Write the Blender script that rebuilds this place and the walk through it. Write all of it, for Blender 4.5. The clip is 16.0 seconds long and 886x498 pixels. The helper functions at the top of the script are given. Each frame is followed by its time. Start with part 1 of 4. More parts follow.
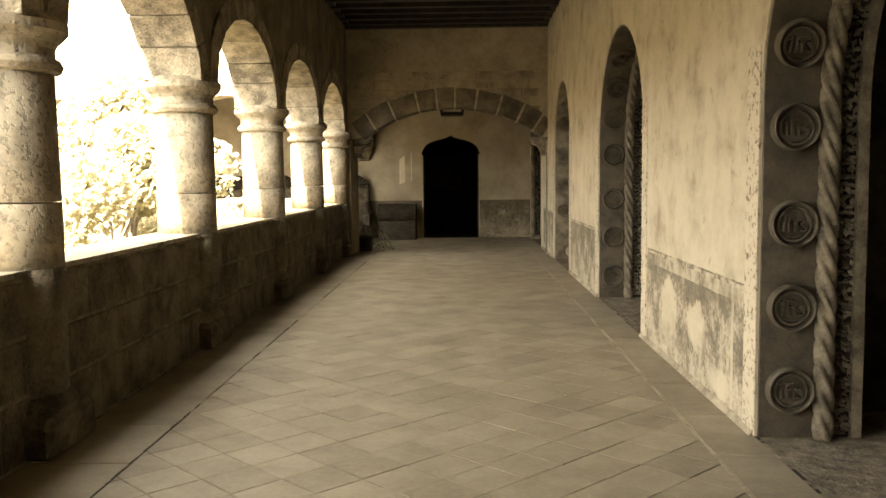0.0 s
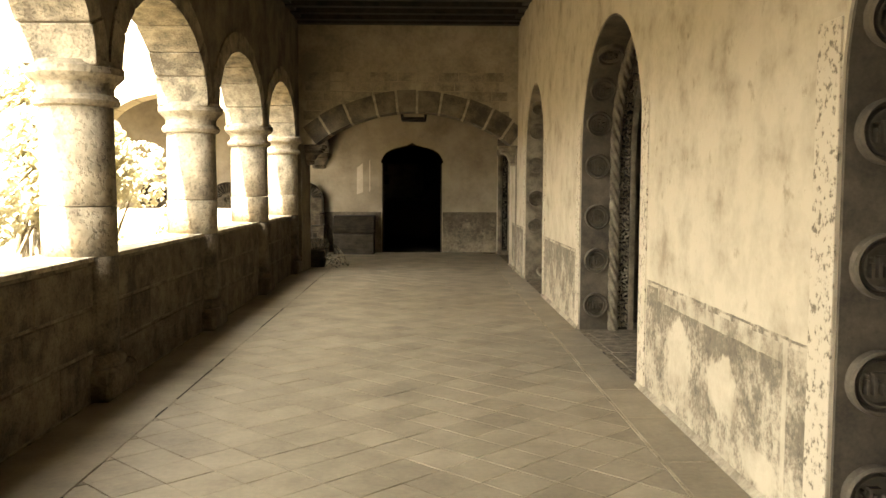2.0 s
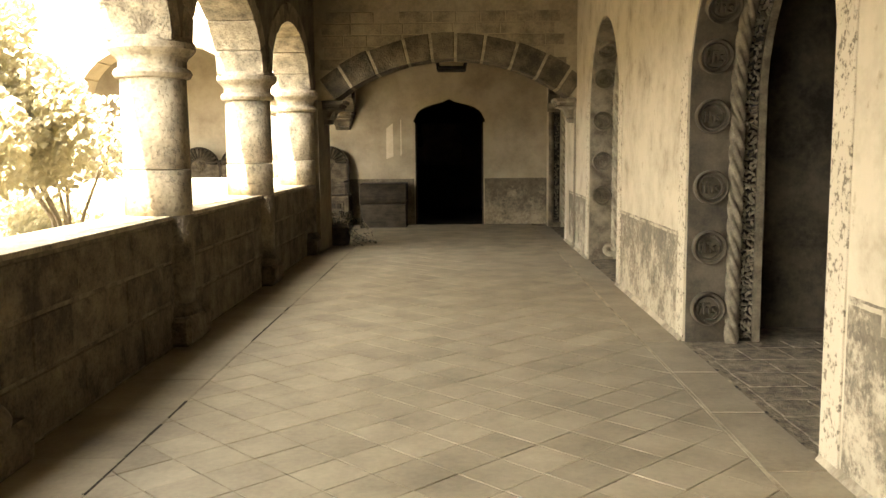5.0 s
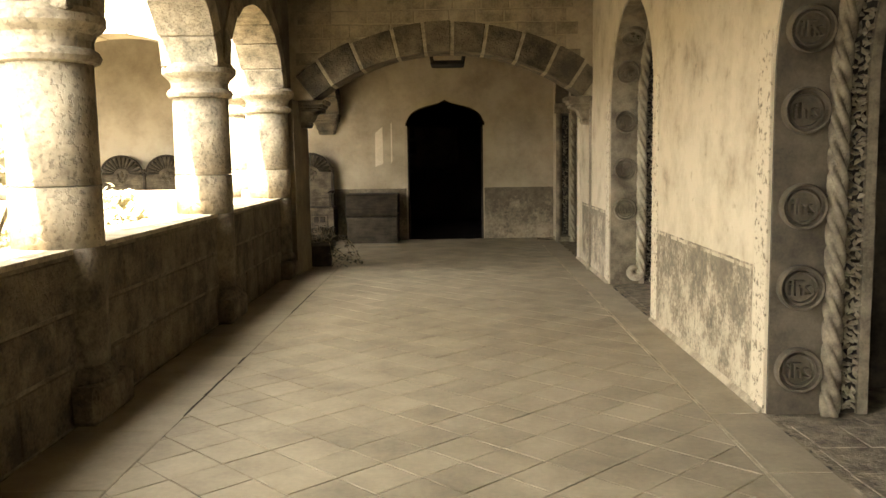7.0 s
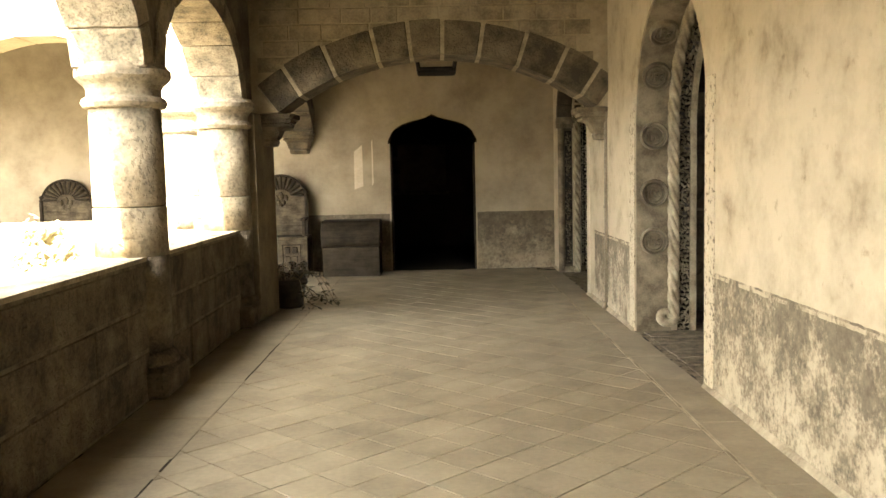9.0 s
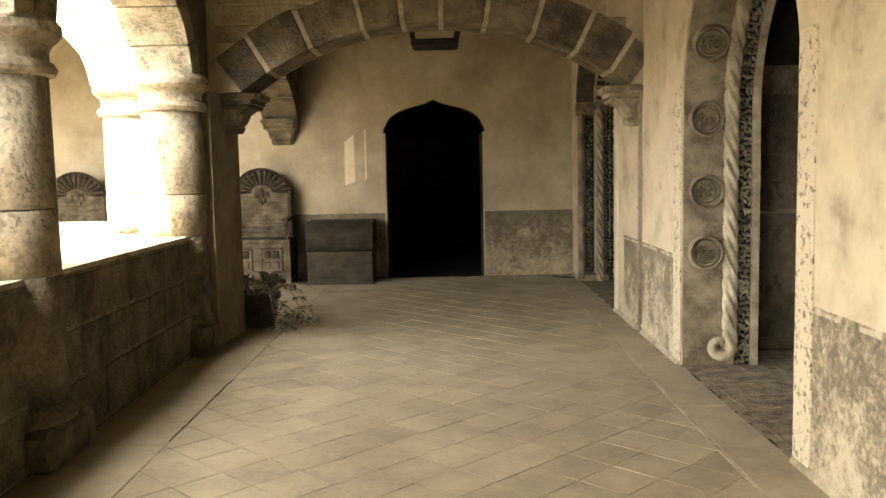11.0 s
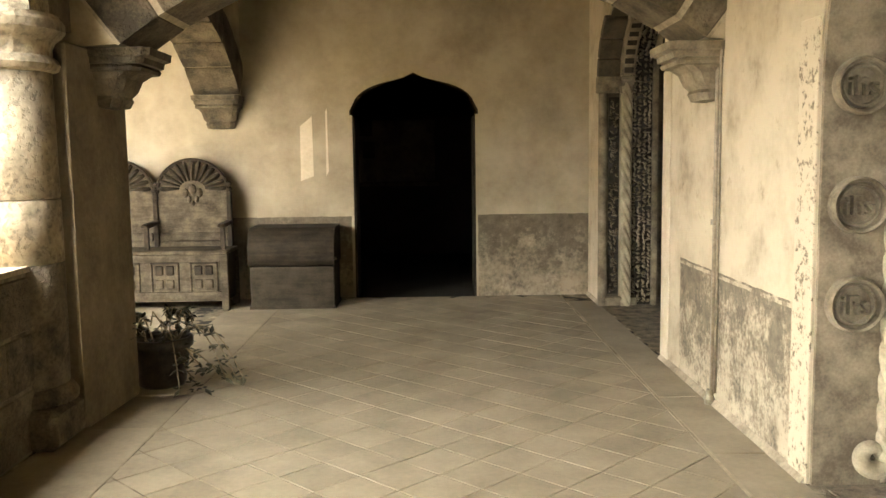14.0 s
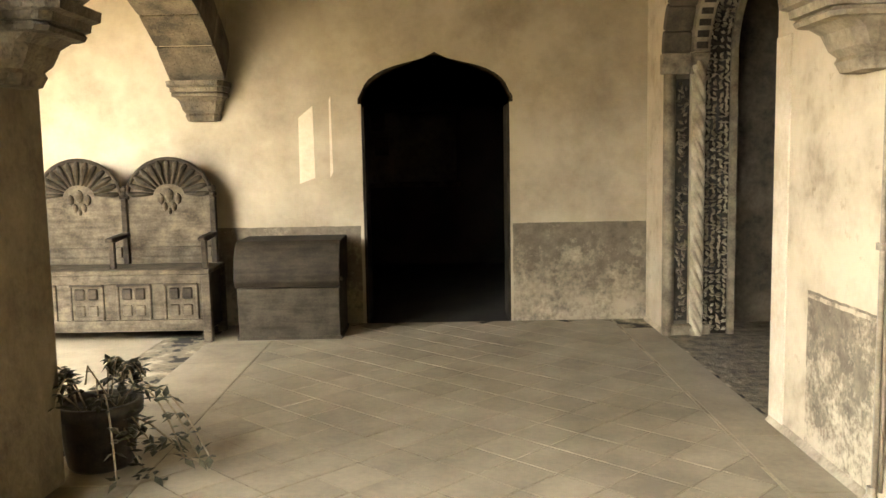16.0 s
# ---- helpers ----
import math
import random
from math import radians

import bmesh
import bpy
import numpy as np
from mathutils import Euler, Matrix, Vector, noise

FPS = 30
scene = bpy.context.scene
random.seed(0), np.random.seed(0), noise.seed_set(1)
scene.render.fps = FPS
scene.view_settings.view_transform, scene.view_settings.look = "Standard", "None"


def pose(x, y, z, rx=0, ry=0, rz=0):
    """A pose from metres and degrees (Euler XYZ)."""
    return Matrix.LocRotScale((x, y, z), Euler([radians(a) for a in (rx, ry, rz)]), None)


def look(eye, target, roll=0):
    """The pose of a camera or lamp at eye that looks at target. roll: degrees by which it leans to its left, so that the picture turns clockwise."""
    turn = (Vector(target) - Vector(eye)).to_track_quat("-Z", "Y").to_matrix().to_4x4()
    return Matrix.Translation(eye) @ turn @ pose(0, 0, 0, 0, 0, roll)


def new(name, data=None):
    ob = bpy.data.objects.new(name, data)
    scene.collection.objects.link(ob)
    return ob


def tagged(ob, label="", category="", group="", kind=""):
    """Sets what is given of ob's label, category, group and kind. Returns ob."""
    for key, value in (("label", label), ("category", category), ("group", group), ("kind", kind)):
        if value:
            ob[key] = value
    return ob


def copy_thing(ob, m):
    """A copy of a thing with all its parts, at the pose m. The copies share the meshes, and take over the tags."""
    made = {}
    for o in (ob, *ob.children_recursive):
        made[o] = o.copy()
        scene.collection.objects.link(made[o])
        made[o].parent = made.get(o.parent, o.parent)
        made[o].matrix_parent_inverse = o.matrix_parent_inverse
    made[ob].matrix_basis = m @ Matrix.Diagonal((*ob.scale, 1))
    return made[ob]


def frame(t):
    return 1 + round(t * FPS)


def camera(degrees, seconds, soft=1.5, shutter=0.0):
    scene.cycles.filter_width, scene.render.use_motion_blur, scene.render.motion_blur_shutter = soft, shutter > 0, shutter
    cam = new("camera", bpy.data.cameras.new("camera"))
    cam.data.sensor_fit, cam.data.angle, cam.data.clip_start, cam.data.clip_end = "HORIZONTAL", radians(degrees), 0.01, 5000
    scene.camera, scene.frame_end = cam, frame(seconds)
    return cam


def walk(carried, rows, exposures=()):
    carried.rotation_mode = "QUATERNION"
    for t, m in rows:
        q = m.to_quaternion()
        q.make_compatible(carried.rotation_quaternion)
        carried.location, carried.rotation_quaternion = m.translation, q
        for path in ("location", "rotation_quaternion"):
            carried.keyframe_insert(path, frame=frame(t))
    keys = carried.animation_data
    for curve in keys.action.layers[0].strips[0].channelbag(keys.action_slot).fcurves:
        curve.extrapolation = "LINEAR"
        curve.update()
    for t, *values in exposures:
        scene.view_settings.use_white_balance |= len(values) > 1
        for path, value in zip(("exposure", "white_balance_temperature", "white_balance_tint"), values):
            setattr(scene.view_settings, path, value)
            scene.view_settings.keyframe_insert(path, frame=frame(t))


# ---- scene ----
cam = camera(54.5, 16.0)
EXPOSURES = [(t, e, k, 10) for t, e, k in ((0.0, 4.27, 7000), (0.5, 4.46, 7000), (1.0, 4.57, 7000), (1.5, 4.55, 7000), (2.5, 4.5, 7100), (3.5, 4.92, 7000), (4.2, 4.72, 7000), (6.5, 4.73, 6850), (7.5, 4.73, 6850), (8.0, 4.72, 6850), (8.5, 5.0, 6800), (11.0, 5.08, 6800), (11.5, 5.08, 6800), (12.3, 5.08, 6800), (13.5, 5.4, 6750), (15.0, 5.86, 6600), (16.0, 6.04, 6550))]
# seconds, place in metres, yaw, pitch, roll
ROWS = [
    (0.0, -0.056, 0.024, 1.433, 1.38, -4.72, 0.62),
    (0.5, -0.055, 0.395, 1.470, -0.32, -4.10, 0.58),
    (1.0, -0.053, 0.726, 1.449, -1.87, -4.81, 0.27),
    (1.5, -0.041, 1.079, 1.488, -1.16, -3.82, 0.12),
    (2.0, -0.049, 1.412, 1.468, -1.11, -4.14, -0.20),
    (2.5, -0.118, 1.797, 1.483, -2.22, -4.38, -0.34),
    (3.0, -0.143, 2.146, 1.466, -3.58, -5.09, -0.25),
    (3.5, -0.134, 2.557, 1.479, -1.47, -4.88, 0.71),
    (4.0, -0.133, 2.946, 1.446, 1.04, -5.62, 0.34),
    (6.5, -0.177, 5.082, 1.470, 1.13, -6.82, 0.64),
    (7.0, -0.186, 5.480, 1.467, 0.83, -6.19, 0.81),
    (7.5, -0.199, 5.932, 1.509, 2.19, -4.80, 1.72),
    (8.0, -0.252, 6.317, 1.468, 2.02, -4.03, 0.97),
    (8.5, -0.296, 6.735, 1.511, -0.37, -4.79, 1.22),
    (11.0, -0.169, 8.814, 1.491, 0.38, -5.32, 1.16),
    (11.5, -0.149, 9.209, 1.509, 1.63, -6.54, -0.18),
    (12.0, -0.200, 9.660, 1.501, 0.94, -5.49, 0.33),
    (12.5, -0.210, 10.048, 1.499, -1.09, -8.05, 1.72),
    (13.0, -0.157, 10.454, 1.516, 1.30, -5.57, 1.00),
    (13.5, -0.151, 10.881, 1.511, 2.80, -6.74, 0.26),
    (14.0, -0.185, 11.313, 1.520, -0.79, -6.04, 0.74),
    (14.5, -0.213, 11.691, 1.492, 0.95, -7.35, 2.00),
    (15.0, -0.213, 12.106, 1.513, 3.91, -5.22, 1.04),
    (15.5, -0.237, 12.497, 1.501, 3.93, -6.13, 0.12),
    (16.0, -0.286, 12.912, 1.522, 0.13, -6.21, 1.04),
]
walk(cam, [(t, pose(x, y, z, 90 + pitch, roll, yaw)) for t, x, y, z, yaw, pitch, roll in ROWS], EXPOSURES)

# ---- world, sun, exposure ----
world = bpy.data.worlds.new("world")
scene.world = world
world.use_nodes = True
wn = world.node_tree.nodes
sky = wn.new("ShaderNodeTexSky")
sky.sky_type, sky.sun_disc = "NISHITA", False
SUN = Vector((-0.13, -0.71, 0.86)).normalized()
sky.sun_elevation = math.asin(SUN.z)
sky.sun_rotation = math.atan2(SUN.x, SUN.y)
haze = wn.new("ShaderNodeHueSaturation")
haze.inputs["Saturation"].default_value = 0.0
world.node_tree.links.new(sky.outputs[0], haze.inputs["Color"])
world.node_tree.links.new(haze.outputs[0], wn["Background"].inputs[0])
wn["Background"].inputs[1].default_value = 0.15
sun = new("sun", bpy.data.lights.new("sun", "SUN"))
sun.data.energy, sun.data.angle, sun.data.color = 3.4, radians(0.6), (1.0, 0.92, 0.8)
sun.matrix_world = look(SUN * 30, (0, 0, 0))


# ---- materials ----
def material(name, dark, light, rough=0.85, scale=3.0, fine=40.0, bump=0.4, depth=0.01, spread=0.0, metal=0.0, ramp=(0.35, 0.68), grain=0.35):
    """Two scales of mottling between two colours, with grain and relief; spread varies it from piece to piece."""
    m = bpy.data.materials.new(name)
    m.use_nodes = True
    n, link = m.node_tree.nodes, m.node_tree.links.new
    b = n["Principled BSDF"]
    b.inputs["Roughness"].default_value, b.inputs["Metallic"].default_value = rough, metal
    b.inputs["Specular IOR Level"].default_value = 0.35
    co = n.new("ShaderNodeTexCoord")
    big, small = n.new("ShaderNodeTexNoise"), n.new("ShaderNodeTexNoise")
    geo = n.new("ShaderNodeNewGeometry")
    for tex, s, d in ((big, scale, 6.0), (small, fine, 4.0)):
        tex.inputs["Scale"].default_value, tex.inputs["Detail"].default_value = s, d
        tex.inputs["Roughness"].default_value = 0.62
        link(geo.outputs["Position"], tex.inputs["Vector"])
    add = n.new("ShaderNodeMath"); add.operation = "MULTIPLY_ADD"
    link(small.outputs["Fac"], add.inputs[0]); add.inputs[1].default_value = grain
    shift = n.new("ShaderNodeMath"); shift.operation = "MULTIPLY_ADD"
    link(big.outputs["Fac"], shift.inputs[0]); shift.inputs[1].default_value = 1.0; shift.inputs[2].default_value = -grain / 2
    link(shift.outputs[0], add.inputs[2])
    fac = add.outputs[0]
    if spread:
        info = n.new("ShaderNodeObjectInfo")
        mix = n.new("ShaderNodeMath"); mix.operation = "ADD"
        isl = n.new("ShaderNodeMath"); isl.operation = "ADD"; isl.use_clamp = False
        link(info.outputs["Random"], isl.inputs[0]); link(geo.outputs["Random Per Island"], isl.inputs[1])
        mr = n.new("ShaderNodeMath"); mr.operation = "MULTIPLY_ADD"
        link(isl.outputs[0], mr.inputs[0]); mr.inputs[1].default_value = spread; mr.inputs[2].default_value = -spread
        link(fac, mix.inputs[0]); link(mr.outputs[0], mix.inputs[1])
        fac = mix.outputs[0]
    cr = n.new("ShaderNodeValToRGB")
    cr.color_ramp.elements[0].position, cr.color_ramp.elements[1].position = ramp
    cr.color_ramp.elements[0].color, cr.color_ramp.elements[1].color = (*dark, 1), (*light, 1)
    link(fac, cr.inputs[0])
    link(cr.outputs[0], b.inputs["Base Color"])
    bp = n.new("ShaderNodeBump")
    bp.inputs["Strength"].default_value, bp.inputs["Distance"].default_value = bump, depth
    link(fac, bp.inputs["Height"]); link(bp.outputs[0], b.inputs["Normal"])
    return m


def math_node(m, op, a, b):
    k = m.node_tree.nodes.new("ShaderNodeMath"); k.operation = op
    for i, v in enumerate((a, b)):
        if isinstance(v, (int, float)):
            k.inputs[i].default_value = v
        elif v is not None:
            m.node_tree.links.new(v, k.inputs[i])
    return k.outputs[0]


def pitted(m, scale, strength, depth, stain=0.1):
    """Adds small pits to the relief of a stone."""
    n, link = m.node_tree.nodes, m.node_tree.links.new
    b = n["Principled BSDF"]
    bump = b.inputs["Normal"].links[0].from_node
    geo = n.new("ShaderNodeNewGeometry")
    v = n.new("ShaderNodeTexNoise"); v.inputs["Scale"].default_value = scale; v.inputs["Detail"].default_value = 3
    link(geo.outputs["Position"], v.inputs["Vector"])
    cr = n.new("ShaderNodeValToRGB")
    cr.color_ramp.elements[0].position, cr.color_ramp.elements[1].position = 0.36, 0.48
    link(v.outputs["Fac"], cr.inputs[0])
    bp = n.new("ShaderNodeBump"); bp.inputs["Strength"].default_value, bp.inputs["Distance"].default_value = strength, depth
    link(cr.outputs[0], bp.inputs["Height"]); link(bump.outputs[0], bp.inputs["Normal"]); link(bp.outputs[0], b.inputs["Normal"])
    base = b.inputs["Base Color"].links[0].from_socket
    mix = n.new("ShaderNodeMix"); mix.data_type, mix.blend_type = "RGBA", "MULTIPLY"
    mix.inputs[0].default_value = stain
    link(base, mix.inputs[6]); link(cr.outputs[0], mix.inputs[7]); link(mix.outputs[2], b.inputs["Base Color"])


def worn_below(m, height, dark, light, ranges, axis="Y", scale=7.0, bare=(), stripes=(), thin=(0.44, 0.56)):
    """A painted dado up to that height, flaked off in patches, in stretches of the wall along an axis; bare: worn ovals; stripes: pale upright lines."""
    n, link = m.node_tree.nodes, m.node_tree.links.new
    b = n["Principled BSDF"]
    base = b.inputs["Base Color"].links[0].from_socket
    geo = n.new("ShaderNodeNewGeometry"); sep = n.new("ShaderNodeSeparateXYZ")
    link(geo.outputs["Position"], sep.inputs[0])

    def noise(size, detail, rough):
        k = n.new("ShaderNodeTexNoise")
        k.inputs["Scale"].default_value, k.inputs["Detail"].default_value, k.inputs["Roughness"].default_value = size, detail, rough
        link(geo.outputs["Position"], k.inputs["Vector"])
        return k.outputs["Fac"]

    def ramp(value, stops):
        k = n.new("ShaderNodeValToRGB")
        for e, (p, c) in zip(k.color_ramp.elements, stops):
            e.position, e.color = p, (*c, 1)
        link(value, k.inputs[0])
        return k.outputs[0]

    soft = math_node(m, "SUBTRACT", noise(9, 5, 0.6), 0.5)
    zz = math_node(m, "ADD", sep.outputs["Z"], math_node(m, "MULTIPLY", soft, 0.02))
    yy = math_node(m, "ADD", sep.outputs[axis], math_node(m, "MULTIPLY", soft, 0.02))
    low = math_node(m, "LESS_THAN", zz, height)
    area = None
    for a, c in ranges:
        one = math_node(m, "MULTIPLY", math_node(m, "GREATER_THAN", yy, a), math_node(m, "LESS_THAN", yy, c))
        area = one if area is None else math_node(m, "MAXIMUM", area, one)
    # broad wear, small flakes, and less paint towards the floor
    broad, flakes = noise(scale * 0.6, 7, 0.7), noise(scale * 4.5, 8, 0.75)
    rim = math_node(m, "MULTIPLY", math_node(m, "MAXIMUM", math_node(m, "SUBTRACT", zz, height - 0.75), 0.0), 0.16)
    both = math_node(m, "ADD", math_node(m, "MULTIPLY", broad, 0.55), math_node(m, "MULTIPLY", flakes, 0.45))
    cover = ramp(math_node(m, "ADD", math_node(m, "SUBTRACT", both, 0.04), rim), ((thin[0], (0.12,) * 3), (thin[1], (0.9,) * 3)))
    # pale border under the top line
    border = math_node(m, "MULTIPLY", math_node(m, "GREATER_THAN", zz, height - 0.12), math_node(m, "LESS_THAN", zz, height - 0.035))
    crown = math_node(m, "MULTIPLY", math_node(m, "GREATER_THAN", zz, height - 0.035), ramp(noise(6, 7, 0.75), ((0.46, (0.85,) * 3), (0.56, (0.0,) * 3))))

    if bare:
        cover = math_node(m, "MULTIPLY", cover, math_node(m, "SUBTRACT", 1.0, crown))
        border = math_node(m, "MULTIPLY", math_node(m, "MULTIPLY", border, math_node(m, "LESS_THAN", yy, 7.2)), ramp(noise(5, 6, 0.7), ((0.4, (0.1,) * 3), (0.55, (0.8,) * 3))))
        cover = math_node(m, "MULTIPLY", cover, math_node(m, "SUBTRACT", 1.0, border))
    for cy, cz, ry, rz in bare:
        dy = math_node(m, "POWER", math_node(m, "DIVIDE", math_node(m, "ABSOLUTE", math_node(m, "SUBTRACT", yy, cy), None), ry), 2.0)
        dz = math_node(m, "POWER", math_node(m, "DIVIDE", math_node(m, "ABSOLUTE", math_node(m, "SUBTRACT", zz, cz), None), rz), 2.0)
        d = math_node(m, "ADD", math_node(m, "ADD", dy, dz), math_node(m, "MULTIPLY", soft, 3.2))
        cover = math_node(m, "MULTIPLY", cover, ramp(d, ((0.6, (0.12,) * 3), (1.15, (1.0,) * 3))))
    for cy in stripes:
        d = math_node(m, "ABSOLUTE", math_node(m, "SUBTRACT", yy, cy), None)
        cover = math_node(m, "MULTIPLY", cover, ramp(d, ((0.02, (0.2,) * 3), (0.03, (1.0,) * 3))))
    edge = math_node(m, "MULTIPLY", math_node(m, "GREATER_THAN", zz, height - 0.013), ramp(noise(4, 6, 0.7), ((0.42, (0.1,) * 3), (0.52, (0.9,) * 3))))
    cover = math_node(m, "MAXIMUM", cover, edge)
    tone = ramp(noise(scale * 2.2, 6, 0.7), ((0.3, dark), (0.7, light)))
    f = math_node(m, "MULTIPLY", math_node(m, "MULTIPLY", low, area), cover)
    mix = n.new("ShaderNodeMix"); mix.data_type = "RGBA"
    link(f, mix.inputs[0]); link(base, mix.inputs[6]); link(tone, mix.inputs[7])
    link(mix.outputs[2], b.inputs["Base Color"])


def stained(m, scale, amount, lo=0.32, hi=0.5, stretch=(1, 1, 1)):
    """Old damp stains with soft ragged edges."""
    n, link = m.node_tree.nodes, m.node_tree.links.new
    b = n["Principled BSDF"]
    base = b.inputs["Base Color"].links[0].from_socket
    geo = n.new("ShaderNodeNewGeometry"); mp = n.new("ShaderNodeMapping")
    mp.inputs["Scale"].default_value = stretch
    k = n.new("ShaderNodeTexNoise")
    k.inputs["Scale"].default_value, k.inputs["Detail"].default_value, k.inputs["Roughness"].default_value = scale, 9, 0.68
    link(geo.outputs["Position"], mp.inputs["Vector"]); link(mp.outputs[0], k.inputs["Vector"])
    cr = n.new("ShaderNodeValToRGB")
    cr.color_ramp.elements[0].position, cr.color_ramp.elements[1].position = lo, hi
    cr.color_ramp.elements[0].color = (0.42, 0.38, 0.32, 1)
    link(k.outputs["Fac"], cr.inputs[0])
    mix = n.new("ShaderNodeMix"); mix.data_type, mix.blend_type = "RGBA", "MULTIPLY"
    mix.inputs[0].default_value = amount
    link(base, mix.inputs[6]); link(cr.outputs[0], mix.inputs[7]); link(mix.outputs[2], b.inputs["Base Color"])


PLASTER = material("lime_plaster", (0.35, 0.29, 0.194), (0.482, 0.408, 0.281), 0.92, 2.6, 22, 0.45, 0.012, ramp=(0.3, 0.58), grain=0.2)
stained(PLASTER, 2.6, 0.4, 0.3, 0.44)
stained(PLASTER, 6.5, 0.6, 0.3, 0.4)
stained(PLASTER, 19, 0.5, 0.27, 0.34, (1, 1, 0.5))
DADO = [(4.9, 7.5), (10.45, 12.85), (15.35, 16.42), (16.46, 17.2)]
worn_below(PLASTER, 0.815, (0.06, 0.048, 0.03), (0.17, 0.137, 0.088), DADO, bare=((6.72, 0.4, 0.3, 0.26), (5.92, 0.41, 0.26, 0.17), (5.35, 0.12, 0.2, 0.1)), stripes=(5.12,))
END_PLASTER = material("end_wall_plaster", (0.25, 0.205, 0.134), (0.395, 0.332, 0.225), 0.92, 1.4, 22, 0.3, 0.012, ramp=(0.3, 0.6), grain=0.12)
stained(END_PLASTER, 1.3, 0.35, 0.34, 0.52)
worn_below(END_PLASTER, 0.9, (0.055, 0.044, 0.028), (0.15, 0.122, 0.079), [(-9, -1.06), (0.32, 1.7)], "X", 5, thin=(0.41, 0.55))
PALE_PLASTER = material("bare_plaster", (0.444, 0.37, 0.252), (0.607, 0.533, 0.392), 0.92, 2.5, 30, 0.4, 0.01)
# darker copy of the wall plaster; the backlit side's shade is in the colour
PIER_PLASTER = material("shaded_wall_plaster", (0.0803, 0.0642, 0.0409), (0.214, 0.174, 0.111), 0.92, 2.2, 26, 0.6, 0.02)
# half-dark copy for the corner pier, whose shade is in the colour too
CORNER_PLASTER = material("shaded_corner_plaster", (0.134, 0.109, 0.0706), (0.255, 0.212, 0.14), 0.92, 2.2, 26, 0.6, 0.02)
SPECKLED = material("flaking_painted_band", (0.15, 0.122, 0.079), (0.47, 0.398, 0.276), 0.92, 26, 70, 0.5, 0.008, ramp=(0.37, 0.46), grain=0.25)
GLINT = material("glint_plaster", (0.5, 0.425, 0.295), (0.66, 0.57, 0.41), 0.9, 3, 30, 0.3, 0.006)
STONE = material("quarry_stone", (0.11, 0.09, 0.058), (0.38, 0.316, 0.21), 0.9, 5.5, 55, 0.8, 0.02, spread=0.12)
COLUMN_STONE = material("smooth_column_stone", (0.13, 0.106, 0.069), (0.34, 0.283, 0.188), 0.9, 4.2, 38, 0.6, 0.01, ramp=(0.3, 0.62), grain=0.3)
# weathered stone of parapet and column feet, darkened for their backlit shade
DARK_STONE = material("shaded_weathered_stone", (0.0483, 0.0375, 0.0236), (0.183, 0.148, 0.0942), 0.92, 5.0, 50, 0.8, 0.02, spread=0.12)
ARCH_STONE = material("arch_stone", (0.0488, 0.039, 0.0248), (0.18, 0.146, 0.0938), 0.92, 4.0, 45, 0.8, 0.02, spread=0.1)
MORTAR = material("lime_mortar", (0.22, 0.181, 0.118), (0.43, 0.364, 0.25), 0.95, 8, 60, 0.5, 0.01)
JOINT = material("worn_floor_mortar", (0.19, 0.157, 0.103), (0.43, 0.364, 0.252), 0.95, 3.5, 40, 0.5, 0.008, ramp=(0.34, 0.66))
OLD_MORTAR = material("old_mortar", (0.06, 0.049, 0.032), (0.21, 0.172, 0.112), 0.95, 8, 60, 0.5, 0.01)
CARVED = material("carved_stone", (0.0468, 0.0374, 0.0242), (0.149, 0.121, 0.0781), 0.9, 3.5, 60, 0.5, 0.01, ramp=(0.25, 0.8))
JAMB = material("pale_jamb_stone", (0.128, 0.104, 0.0675), (0.3, 0.247, 0.162), 0.9, 4, 70, 0.6, 0.01)
ROPE = material("pale_carved_stone", (0.21, 0.173, 0.112), (0.435, 0.367, 0.247), 0.88, 8, 60, 0.6, 0.008)
TILE = material("clay_tile", (0.175, 0.143, 0.0925), (0.365, 0.303, 0.201), 0.6, 2.6, 30, 0.5, 0.008, spread=0.2, ramp=(0.2, 0.82))
CARVED_PALE = material("mid_carved_stone", (0.09, 0.073, 0.047), (0.25, 0.205, 0.133), 0.9, 8, 60, 0.6, 0.008)
GROUT = material("floor_grout", (0.018, 0.014, 0.009), (0.42, 0.355, 0.243), 0.9, 4.2, 30, 0.4, 0.006, ramp=(0.42, 0.64), grain=0.2)
for n in GROUT.node_tree.nodes:
    if n.type == "VALTORGB":
        for at, tone in ((0.46, (0.16, 0.131, 0.085, 1)), (0.56, (0.23, 0.19, 0.125, 1))):
            n.color_ramp.elements.new(at).color = tone
# near-black: the shade of deep carved recesses is painted by colour
BED = material("carving_shade", (0.012, 0.0095, 0.006), (0.045, 0.036, 0.023), 0.95, 12, 60, 0.5, 0.01)
DIRT = material("rough_cobbles", (0.09, 0.072, 0.047), (0.26, 0.212, 0.14), 0.95, 9, 45, 1.0, 0.03)
BEAM = material("dark_ceiling_wood", (0.01, 0.008, 0.005), (0.034, 0.026, 0.017), 0.8, 6, 50, 0.5, 0.01, spread=0.05)
OAK = material("worn_oak", (0.0357, 0.0277, 0.0172), (0.109, 0.0875, 0.0554), 0.6, 7, 60, 0.4, 0.006, spread=0.05)
# darker copy of the oak; shade among the shell ribs is in the colour
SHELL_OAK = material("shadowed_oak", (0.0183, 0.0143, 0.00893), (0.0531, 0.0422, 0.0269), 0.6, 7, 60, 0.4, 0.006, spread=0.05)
DARK_OAK = material("dark_oak", (0.014, 0.0105, 0.0067), (0.046, 0.035, 0.0222), 0.55, 7, 60, 0.4, 0.006)
CHEST_LOW = material("chest_front_wood", (0.03, 0.0237, 0.015), (0.058, 0.0465, 0.0296), 0.6, 6, 60, 0.3, 0.004)
